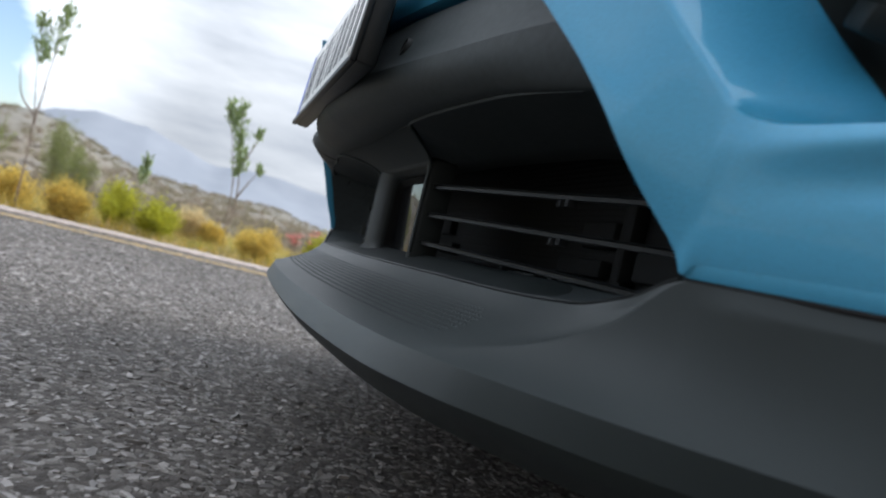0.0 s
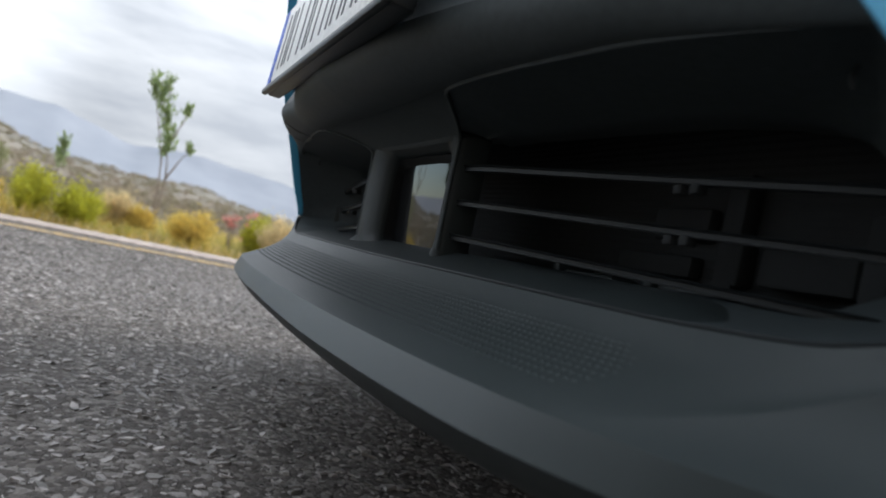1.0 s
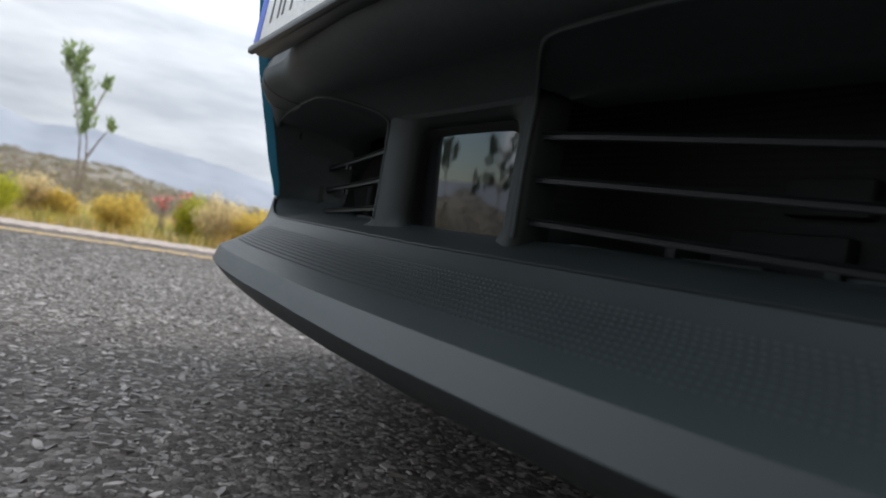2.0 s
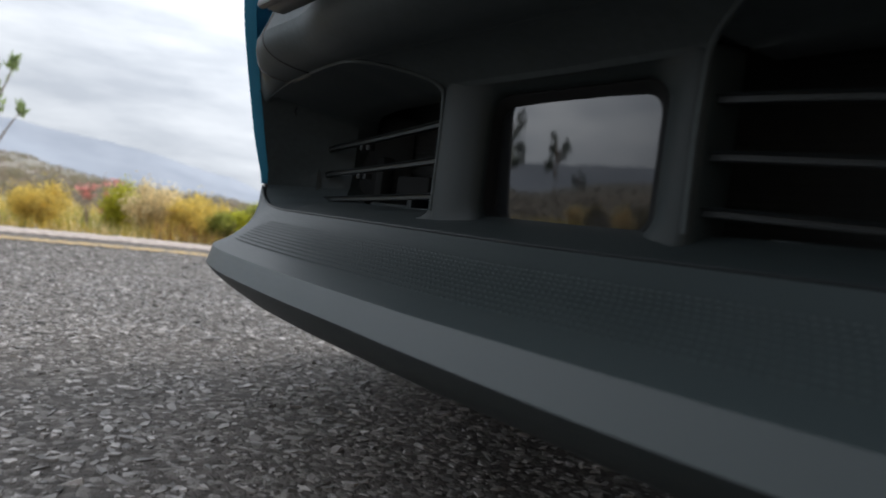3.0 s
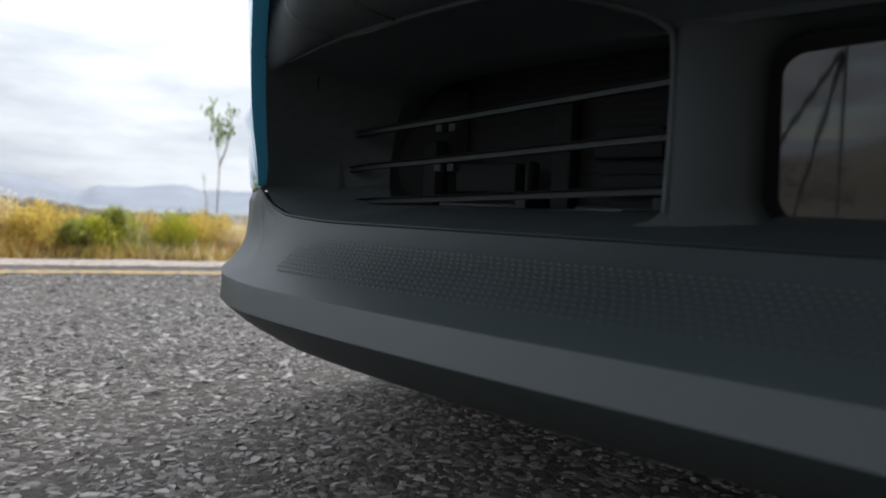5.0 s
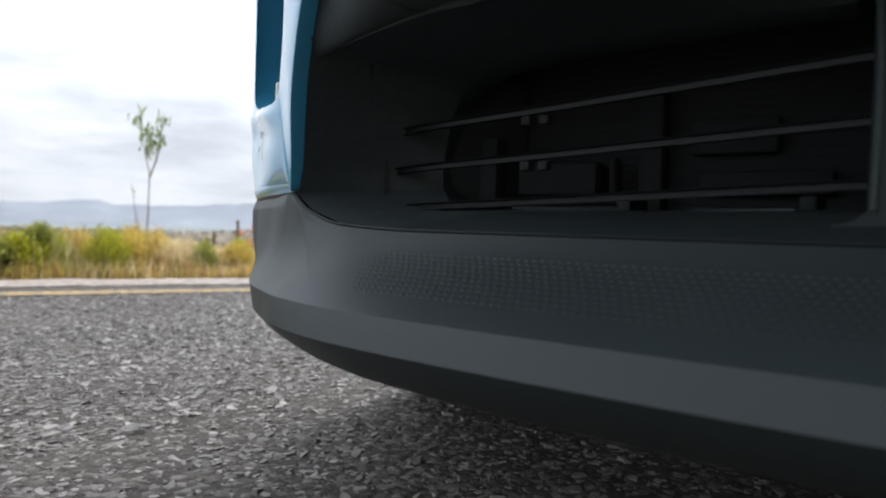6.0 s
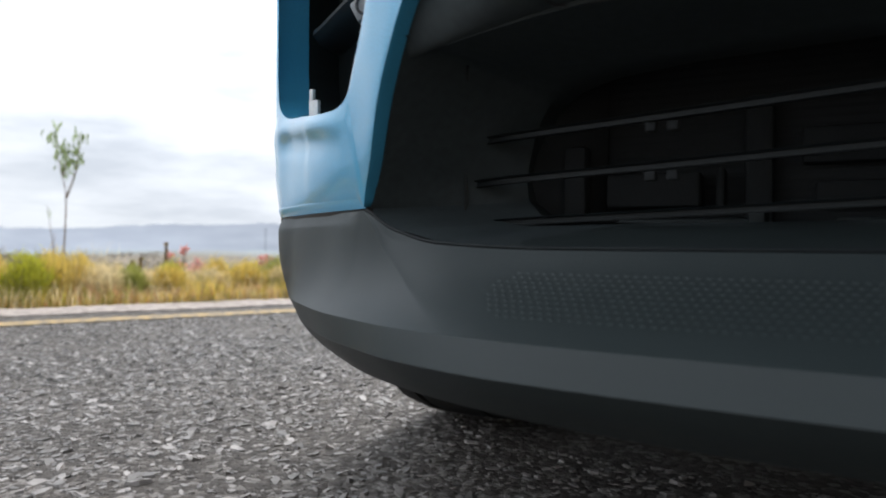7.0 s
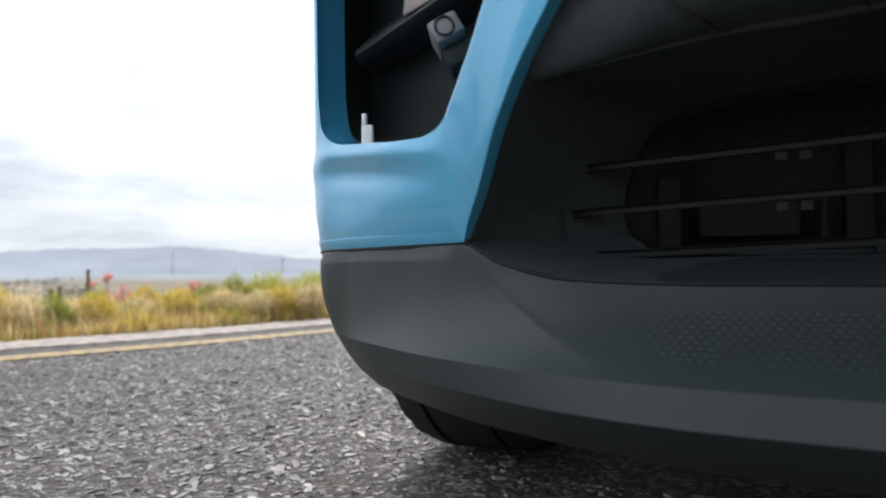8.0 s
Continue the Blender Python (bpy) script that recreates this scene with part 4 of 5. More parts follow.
    loft(bm, [mirror_x([(x, y, z) for x, y, z in pts], side), mirror_x([(x - 0.004, y - 0.001, z + 0.03) for x, y, z in pts], side), mirror_x([(x - 0.01, y + 0.01, z + 0.07) for x, y, z in pts], side)])
    shell(part("lamp_lens", bm, "lens", lamp, "pale shiny headlamp lens, iridescent sheen painted pink and green"), 0.004)
    bm = bmesh.new()
    m = Matrix.Translation((side * 0.671, 0.212, 0.503)) @ Matrix.Rotation(radians(30 * side), 4, "Y") @ Matrix.Rotation(radians(-18 * side), 4, "Z")
    box(bm, (-0.013, -0.012, -0.011), (0.015, 0.03, 0.011), 0.003, m)
    block = part("lamp_sensor", bm, "sensor", lamp, "silver-grey sensor block with a round cap")
    bm = bmesh.new()
    ring = [m @ Vector((0.008 * math.cos(k * math.tau / 24), -0.0125, 0.009 * math.sin(k * math.tau / 24))) for k in range(25)]
    tube(bm, ring, 0.0014, 6)
    part("cap_ring", bm, "ink", block)
    bm = bmesh.new()
    m2 = m @ Matrix.Translation((0, 0.004, -0.030))
    box(bm, (-0.012, -0.006, -0.002), (0.016, 0.03, 0.016), 0.003, m2)
    part("sensor_bracket", bm, "black", lamp)
    # white piece added in place of bright sky showing through a gap
    bm = bmesh.new()
    box(bm, (side * 0.778 - 0.0062, 0.262, 0.418), (side * 0.778 + 0.0062, 0.267, 0.439), 0.001)
    box(bm, (side * 0.778 - 0.0058, 0.262, 0.436), (side * 0.778 - 0.0008, 0.267, 0.451), 0.001)
    part("tab", bm, "sky_gap_white", corner, "small white piece standing in for bright sky through a gap")

# bonnet, flanks, cabin, wheels
bm = bmesh.new()
front = smooth((0, .15, .27, .36, .46, .60, .75, .87), (.030, .036, .054, .074, .092, .125, .19, .34))
rows = []
for x in np.linspace(-0.872, 0.872, 81):
    y = front(abs(x))
    low = 0.549 if abs(x) < 0.44 else 0.549 + 0.11 * step((abs(x) - 0.44) / 0.06)
    d = step((abs(x) - 0.75) / 0.13)
    rows.append([(x, y + 0.04, low), (x, y + 0.001, low), (x, y - 0.004, low + 0.012), (x, y + 0.006, max(0.68, low + 0.03)), (x, y + 0.05, 0.78 - 0.03 * d), (x, y + 0.14, 0.86 - 0.06 * d), (x, y + 0.40, 0.95 - 0.09 * d), (x, 1.22, 1.02 - 0.08 * d)])
loft(bm, rows)
part("bonnet", bm, "blue", car, "glossy light blue bonnet and nose", sharp=45)

AX = (0.785, 3.44)
for side in (-1, 1):
    bm = bmesh.new()
    rows = []
    for y in np.linspace(0.325, 4.12, 120):
        arch = 0.27
        for c in AX:
            d = abs(y - c)
            if d < 0.385:
                arch = max(arch, 0.33 + math.sqrt(0.385 ** 2 - d * d))
        taper = 0.10 * step((y - 3.5) / 0.62)
        w = 0.885 - taper - 0.026 * step((0.52 - y) / 0.2)
        belt = 0.93 + 0.05 * step((y - 1) / 2)
        rows.append([(side * (w - 0.07), y, arch + 0.01), (side * (w - 0.005), y, arch), (side * w, y, arch + 0.02), (side * (w + 0.004), y, max(0.62, arch + 0.04)), (side * (w - 0.01), y, max(0.80, arch + 0.06)), (side * (w - 0.05), y, belt)])
    loft(bm, rows)
    part("flank", bm, "blue", car, "light blue body side with wheel arches", sharp=45)
    for c in AX:
        bm = bmesh.new()
        arcs = []
        for k in range(25):
            q = math.pi * k / 24
            yy, zz = c + 0.372 * math.cos(q), 0.33 + 0.372 * math.sin(q)
            arcs.append([(side * 0.889, yy, zz), (side * 0.60, yy, zz)])
        loft(bm, arcs)
        part("wheel_liner", bm, "void", car, sharp=40)
        bm = bmesh.new()
        prof = [(-.105, .205), (-.108, .25), (-.104, .30), (-.092, .322), (-.07, .3285), (-.05, .330), (-.049, .324), (-.041, .324), (-.040, .330), (0, .331), (.040, .330), (.041, .324), (.049, .324), (.05, .330), (.07, .3285), (.092, .322), (.104, .30), (.108, .25), (.105, .205)]
        rings = []
        for k in range(96):
            q = math.tau * k / 96
            rings.append([(side * (0.798 + px), c + (r - (0.0025 if k % 3 == 0 and 0.055 < abs(px) < 0.1 else 0)) * math.sin(q), 0.33 + (r - (0.0025 if k % 3 == 0 and 0.055 < abs(px) < 0.1 else 0)) * math.cos(q)) for px, r in prof])
        rings.append(rings[0])
        loft(bm, rings)
        bmesh.ops.remove_doubles(bm, verts=bm.verts, dist=1e-6)
        wheel = new("wheel")
        wheel.parent = car
        tyre = part("tyre", bm, "rubber", wheel, "black treaded tyre on the asphalt", sharp=35)
        bm = bmesh.new()
        rim = []
        for px, r in ((.09, .212), (.098, .206), (.085, .19), (.05, .17), (.045, .05), (.055, .0)):
            rim.append([(side * (0.798 + px), c + r * math.sin(math.tau * k / 40), 0.33 + r * math.cos(math.tau * k / 40)) for k in range(40)])
        loft(bm, rim, closed=True)
        part("rim", bm, "alloy", wheel, sharp=35)
for side in (-1, 1):
    bm = bmesh.new()
    outline = [(.66, .225), (.872, .225), (.872, .185), (.866, .172), (.85, .165), (.66, .160)]
    loft(bm, [mirror_x([(x, y, z) for x, z in outline], side) for y in (0.470, 0.476)], closed=True)
    for y in (0.470, 0.476):
        bm.faces.new([bm.verts.new(p) for p in mirror_x([(x, y, z) for x, z in outline], side)])
    part("wheel_deflector", bm, "rubber", car, "black rubber flap before the wheel", sharp=30)
bm = bmesh.new()
sec = [(1.15, .74, .98, .76), (1.45, .70, 1.20, .70), (1.95, .66, 1.55, .60), (2.4, .65, 1.60, .58), (3.3, .64, 1.58, .56), (3.85, .66, 1.30, .60), (4.12, .70, .98, .72)]
rows = []
for y, w0, zt, wt_ in sec:
    rows.append([(-0.835, y, 0.945), (-w0 - 0.04, y, min(zt, 1.0) - 0.02), (-wt_, y, zt - 0.03), (-wt_ + 0.08, y, zt), (0, y, zt + 0.012), (wt_ - 0.08, y, zt), (wt_, y, zt - 0.03), (w0 + 0.04, y, min(zt, 1.0) - 0.02), (0.835, y, 0.945)])
loft(bm, rows)
part("cabin_glass", bm, "window", car, "dark tinted cabin glass", sharp=30)
bm = bmesh.new()
loft(bm, [[(x, y, z + 0.014) for x, z in ((-w - 0.01, zt - 0.05), (-w + 0.07, zt + 0.002), (0, zt + 0.014), (w - 0.07, zt + 0.002), (w + 0.01, zt - 0.05))] for y, w, zt in ((1.90, .610, 1.525), (2.0, .60, 1.56), (2.4, .585, 1.60), (3.3, .565, 1.58), (3.45, .567, 1.545))])
shell(part("roof", bm, "blue", car, "light blue roof panel", sharp=40), 0.012)
for side in (-1, 1):
    for line in ([(.845, 1.16, .955), (.715, 1.45, 1.19), (.615, 1.92, 1.52)], [(.79, 2.45, .98), (.60, 2.45, 1.585)], [(.76, 4.08, .99), (.63, 3.80, 1.30), (.57, 3.42, 1.545)]):
        bm = bmesh.new()
        tube(bm, mirror_x(path3(line, 9), side), 0.03, 8)
        part("pillar", bm, "blue", car)
    bm = bmesh.new()
    box(bm, (side * 0.93 - 0.09, 1.42, 0.99), (side * 0.93 + 0.09, 1.52, 1.11), 0.03)
    mirror = part("door_mirror", bm, "blue", car, "light blue door mirror")
    bm = bmesh.new()
    box(bm, (side * 0.93 - 0.075, 1.516, 1.00), (side * 0.93 + 0.075, 1.526, 1.10), 0.004)
    part("mirror_glass", bm, "window", mirror)
    bm = bmesh.new()
    box(bm, (side * 0.66 - 0.12, 4.10, 0.72), (side * 0.66 + 0.12, 4.16, 0.84), 0.015)
    part("tail_lamp", bm, "red", car, "red tail lamp")
    for y in (1.32, 2.42, 3.28):
        bm = bmesh.new()
        tube(bm, [(side * 0.8885, y, 0.36), (side * 0.8905, y, 0.62), (side * 0.878, y, 0.80), (side * 0.842, y, 0.93)], 0.003, 6)
        part("door_joint", bm, "void", car)
bm = bmesh.new()
loft(bm, [[(-.785, 4.13, z), (.785, 4.13, z)] for z in (0.27, 0.6, 0.95, 1.0)])
part("tailgate", bm, "blue", car, "light blue tailgate")
bm = bmesh.new()
box(bm, (-0.70, 0.40, 0.19), (0.70, 4.05, 0.26), 0.02)
part("underbody", bm, "void", car, "dark flat underbody")


# the body leans a little on its springs: one side stands higher
for ob in car.children_recursive:
    if ob.type == "MESH" and ob.name.split(".")[0] not in ("tyre", "rim", "wheel_liner", "underbody"):
        for v in ob.data.vertices:
            if v.co.x > 0:
                v.co.z += 0.0125 * v.co.x
                v.co.x *= 1.01


# ---------------- loose stones on the road ----------------
def stones(name, n, seed, region, size, label):
    """Flat irregular chips lying on the asphalt, thinner scattered away from the middle."""
    rng = np.random.default_rng(seed)
    (x0, x1), (y0, y1) = region
    verts, faces = [], []
    while len(verts) < n * 10:
        x, y = rng.uniform(x0, x1), rng.uniform(y0, y1)
        if x < line_x(y) + 0.10 or (abs(x) < 0.75 and y > 0.6):
            continue
        r = size * min(0.5 + rng.gamma(2.0, 0.35), 2.1)
        h = r * rng.uniform(0.12, 0.42)
        tilt = rng.normal(0, 0.16, 2)
        turn = rng.uniform(0, math.tau)
        long = rng.uniform(0.9, 2.3)
        b = len(verts)
        ang = np.sort(rng.uniform(0, math.tau, 5)) if rng.random() < 0.35 else np.linspace(0, math.tau, 6)[:5] + rng.uniform(-0.4, 0.4, 5)
        rad_ = r * rng.uniform(0.7, 1.15, 5)
        for level, k in ((0, 1.0), (1, rng.uniform(0.65, 0.92))):
            for q, w in zip(ang, rad_):
                px, py = math.cos(q) * w * k * long, math.sin(q) * w * k
                gx, gy = px * math.cos(turn) - py * math.sin(turn), px * math.sin(turn) + py * math.cos(turn)
                verts.append((x + gx, y + gy, (h if level else -0.002) + (gx * tilt[0] + gy * tilt[1]) * level))
        faces.append((b + 5, b + 6, b + 7, b + 8, b + 9))
        faces += [(b + i, b + (i + 1) % 5, b + 5 + (i + 1) % 5, b + 5 + i) for i in range(5)]
    return tagged(raw(name, verts, faces, "chip", sharp=None), label, "gravel", kind="stuff")


stones("road_chips", 24000, 3, ((-2.0, 1.1), (-0.75, 1.3)), 0.0034, "pale grey stone chips bedded in worn asphalt")
stones("road_chips_far", 16000, 4, ((-3.4, -1.0), (-1.6, 3.4)), 0.0048, "pale grey stone chips bedded in worn asphalt")


# ---------------- verge plants ----------------
def leaves(rng, spots, length, width, up=0.6, spread=0.8):
    """Narrow folded leaves at spots, each two triangles."""
    p = np.array([tuple(v) for v in spots])
    n = len(p)
    d = np.c_[rng.normal(0, spread, (n, 2)), up + abs(rng.normal(0, 0.4, n))]
    d /= np.linalg.norm(d, axis=1)[:, None]
    a = np.cross(d, rng.normal(size=(n, 3)))
    a /= np.linalg.norm(a, axis=1)[:, None]
    l, w = length * rng.uniform(0.6, 1.3, (n, 1)), width * rng.uniform(0.6, 1.3, (n, 1))
    verts = np.stack((p, p + d * l * 0.55 + a * w, p + d * l, p + d * l * 0.5 - a * w), axis=1).reshape(-1, 3).tolist()
    faces = [q for i in range(0, 4 * n, 4) for q in ((i, i + 1, i + 2), (i, i + 2, i + 3))]
    return verts, faces


def shrub(x, y, top, width, tint, seed, label, spiky=False, wiry=False):
    rng = np.random.default_rng(seed)
    z0 = ground_z(x, y)
    h = max(top - z0, 0.10)
    thing = tagged(new("shrub"), label, "shrub", group="verge shrubs")
    thing.location = (x, y, z0)
    bm = bmesh.new()
    spots = []
    n, per, loose = (80, 60, 0.016) if wiry else (22, 280, 0.010 if spiky else 0.026)
    for k in range(n):
        q, r = rng.uniform(0, math.tau), width * 0.5 * math.sqrt(rng.uniform(0.02, 1))
        hh = h * (1 - 0.45 * (2 * r / width) ** 2) * rng.uniform(0.78, 1.05)
        tip = Vector((math.cos(q) * r, math.sin(q) * r, hh))
        foot = Vector((tip.x * 0.25, tip.y * 0.25, -0.01))
        mid_ = foot.lerp(tip, 0.5) + Vector((0, 0, 0.1 * hh))
        tube(bm, [foot, mid_, tip], [0.0012, 0.0009, 0.0005] if wiry else [0.0020, 0.0013, 0.0006], 4)
        f = rng.uniform(0.10, 1.0, (per, 1)) ** 0.8
        line = np.where(f < 0.5, np.array(foot) + (np.array(mid_) - np.array(foot)) * f * 2, np.array(mid_) + (np.array(tip) - np.array(mid_)) * (f * 2 - 1))
        spots.append(line + rng.normal(0, loose, (per, 3)))
    spots = np.concatenate(spots)
    tagged(part("stem_tuft", bm, "bark", thing, sharp=None), kind="stuff")
    if wiry:
        v, f = leaves(rng, spots, 0.026, 0.0015, 1.3, 0.55)
    else:
        v, f = leaves(rng, spots, 0.022 if not spiky else 0.05, 0.0036 if not spiky else 0.0032, 0.5)
    tagged(raw("foliage", v, f, tint, thing, sharp=None), kind="stuff")
    return thing


OCHRE = [(-4.08, -1.24, 0.24, 0.31), (-3.83, -0.94, 0.24, 0.28), (-4.14, -0.06, 0.17, 0.16), (-3.85, 0.23, 0.23, 0.30), (-3.90, 1.08, 0.26, 0.35), (-3.70, 0.93, 0.22, 0.30), (-3.46, 1.66, 0.24, 0.16), (-3.80, 1.56, 0.24, 0.19), (-3.55, 1.79, 0.27, 0.24), (-3.30, 2.20, 0.20, 0.19), (-3.16, 2.58, 0.22, 0.25), (-2.80, 2.98, 0.23, 0.22)]
LIME = [(-3.92, -0.66, 0.31, 0.28), (-3.90, -0.40, 0.25, 0.25), (-4.11, 0.68, 0.28, 0.22), (-3.71, 1.36, 0.22, 0.21), (-3.58, 1.21, 0.18, 0.14), (-3.41, 1.52, 0.24, 0.20), (-3.65, 1.69, 0.24, 0.16), (-2.4, 3.6, 0.24, 0.3)]
STRAW = [(-4.21, -0.21, 0.25, 0.25), (-3.83, 0.79, 0.31, 0.30), (-3.44, 1.91, 0.19, 0.22), (-3.63, 2.02, 0.21, 0.25), (-3.52, 2.16, 0.15, 0.22), (-3.30, 2.44, 0.17, 0.29), (-2.85, 2.88, 0.20, 0.22), (-3.02, 2.80, 0.22, 0.24), (-2.68, 3.10, 0.24, 0.24)]
GREEN = [(-3.60, 1.10, 0.16, 0.16), (-3.62, 1.30, 0.22, 0.13), (-3.79, 1.28, 0.17, 0.22), (-3.76, 1.43, 0.20, 0.19), (-3.40, 2.04, 0.18, 0.16), (-3.41, 2.29, 0.11, 0.16)]
seed = 100
for group_, tint, words in ((OCHRE, "ochre", "ochre-brown heath shrub on the dry verge"), (LIME, "lime", "bright yellow-green shrub on the dry verge"), (STRAW, "straw", "pale feathery dry shrub on the verge"), (GREEN, "green", "small green spiky shrub on the verge")):
    for x, y, top, width in group_:
        seed += 1
        shrub(x, y, top + 0.01 - 0.035 * step((y - 1.3) / 0.5), width * 1.05, tint, seed, words, spiky=tint == "green", wiry=y > 1.3)

# thin wiry tufts along the road's edge, each of its own colour and height
TUFTS = [("ochre", "tall ochre wiry tuft at the road's edge", [(-3.88, 1.92, .25, .13), (-3.78, 2.02, .235, .13), (-3.42, 2.62, .215, .16), (-3.30, 2.76, .195, .18), (-3.12, 2.86, .18, .2)]),
         ("lime", "yellow-green wiry tuft at the road's edge", [(-3.72, 1.70, .15, .17), (-3.52, 2.38, .20, .13), (-3.00, 3.15, .285, .30), (-2.82, 3.35, .29, .28)]),
         ("green", "green wiry tuft at the road's edge", [(-3.95, 1.50, .20, .15), (-3.62, 2.22, .17, .05), (-3.24, 2.82, .16, .15), (-3.13, 3.02, .265, .24), (-3.22, 2.90, .22, .16), (-3.33, 2.66, .13, .10)]),
         ("straw", "pale feathery tuft at the road's edge", [(-3.70, 2.15, .18, .17), (-3.30, 2.56, .12, .13), (-3.46, 2.20, .13, .16)]),
         ("rust", "rust-brown wiry tuft at the road's edge", [(-3.52, 2.28, .13, .24), (-3.60, 1.98, .10, .20), (-3.62, 1.80, .10, .20), (-3.20, 2.70, .11, .2)]),
         ("bush", "low dark green bush at the road's edge", [(-3.31, 2.44, .085, .08), (-3.10, 2.78, .085, .10)])]
for tint, words, spots_ in TUFTS:
    for x, y, top, width in spots_:
        seed += 1
        shrub(x, y, top, width, tint, seed, words, wiry=True)


rng = np.random.default_rng(77)
for k in range(26):
    x, y = edge_at(rng.uniform(-3.9, -2.3), rng.uniform(0.6, 2.4))
    tint, words = (("scrub_olive", "olive heath shrub on the dry verge"), ("scrub_grey", "grey dry shrub on the verge"), ("straw", "pale feathery dry shrub on the verge"))[k % 3]
    shrub(x, y, rng.uniform(0.12, 0.24), rng.uniform(0.22, 0.4), tint, 170 + k, words)


def grass(name, n, seed, tint, region, height, label, width=0.0019):
    rng = np.random.default_rng(seed)
    verts, faces = [], []
    for _ in range(n):
        y = rng.uniform(*region[1])
        o = region[0][0] + (region[0][1] - region[0][0]) * rng.uniform() ** 1.4
        x, yy = edge_at(y, o)
        z = ground_z(x, yy) - 0.01
        clump = 0.5 + 0.9 * max(0.0, noise.noise((x * 3.0, yy * 3.0, seed)) + 0.35)
        h = height * clump * rng.uniform(0.5, 1.25)
        lean = rng.normal(0, 0.28, 2) * h
        q = rng.uniform(0, math.pi)
        w = width * rng.uniform(0.66, 1.33)
        b = len(verts)
        c, s_ = math.cos(q) * w, math.sin(q) * w
        mx, my, mz = x + lean[0] * 0.42, yy + lean[1] * 0.42, z + h * 0.6
        verts += [(x - c, yy - s_, z), (x + c, yy + s_, z), (mx + c * 0.8, my + s_ * 0.8, mz), (mx - c * 0.8, my - s_ * 0.8, mz), (x + lean[0], yy + lean[1], z + h)]
        faces += [(b, b + 1, b + 2, b + 3), (b + 3, b + 2, b + 4)]
    tagged(raw(name, verts, faces, tint, sharp=None), label, "grass", kind="stuff")


grass("dry_grass", 30000, 11, "straw", ((0.54, 3.2), (-2.6, 7.0)), 0.095, "dry straw-coloured grass along the road verge")
grass("green_grass", 30000, 12, "green", ((0.58, 3.0), (-2.6, 7.0)), 0.10, "yellow-green grass along the road verge")
grass("ochre_grass", 42000, 13, "ochre", ((0.55, 3.4), (-2.6, 7.0)), 0.11, "ochre heath growth along the road verge")


grass("rust_grass", 26000, 14, "rust", ((0.58, 2.6), (0.6, 7.0)), 0.10, "rust-brown dry stems among the verge grass")
grass("tall_grass", 3200, 15, "straw", ((0.62, 2.4), (0.8, 7.0)), 0.21, "tall thin straw stems standing out of the verge", 0.0013)
grass("tall_green_grass", 8000, 16, "lime", ((0.62, 2.4), (2.3, 7.0)), 0.18, "tall yellow-green blades on the verge", 0.0015)


def sapling(stems, clusters, tint, seed, label, leaf=0.07, per=40, thick=0.012):
    """A thin young tree: stems are lines of points, clusters (centre, reach) carry the leaves."""
    rng = np.random.default_rng(seed)
    thing = tagged(new("sapling"), label, "tree")
    thing.location = stems[0][0]
    base = Vector(stems[0][0])
    bm = bmesh.new()
    for line in stems:
        pts = [Vector(p) - base for p in path3(line, 9)]
        pts = [p + Vector((0.006 * noise.noise((p.z * 9, seed, 0)), 0.006 * noise.noise((p.z * 9, seed, 5)), 0)) for p in pts]
        tube(bm, pts, [0.72 * thick * (1 - 0.78 * k / 8) for k in range(9)], 6)
    part("trunk", bm, "bark", thing)
    v, f = [], []
    for (cx, cy, cz), reach in clusters:
        spots = [Vector((cx, cy, cz)) - base + Vector((rng.normal(0, 0.35 * reach), rng.normal(0, 0.35 * reach), rng.normal(0, 0.6 * reach))) for _ in range(per)]
        a_, b_ = leaves(rng, spots, leaf, leaf * 0.13, 1.2, 0.5)
        n0 = len(v)
        v += a_
        f += [tuple(i + n0 for i in q) for q in b_]
    tagged(raw("crown", v, f, tint, thing, sharp=None), kind="stuff")
    return thing


sapling([[(-4.55, 2.42, 0.0), (-4.55, 2.43, 0.30), (-4.55, 2.44, 0.58), (-4.57, 2.40, 0.80), (-4.58, 2.38, 0.98)], [(-4.55, 2.44, 0.58), (-4.52, 2.48, 0.75), (-4.50, 2.50, 0.97)], [(-4.56, 2.42, 0.72), (-4.55, 2.44, 0.82), (-4.54, 2.45, 0.90)]],
        [((-4.58, 2.37, 0.95), 0.07), ((-4.57, 2.40, 0.85), 0.06), ((-4.56, 2.42, 0.78), 0.06), ((-4.54, 2.45, 0.84), 0.06), ((-4.50, 2.50, 0.92), 0.07), ((-4.51, 2.49, 0.80), 0.05), ((-4.53, 2.46, 0.74), 0.05)], "leaf", 31, "thin grey-green sapling with bare stem on the verge", 0.06, 22, 0.010)
sapling([[(-4.41, 2.28, 0.0), (-4.42, 2.27, 0.28), (-4.43, 2.24, 0.52)], [(-4.45, 2.30, 0.0), (-4.45, 2.30, 0.36)]], [((-4.43, 2.25, 0.47), 0.03)], "leaf", 32, "bare dry twigs beside a sapling", 0.03, 8, 0.007)
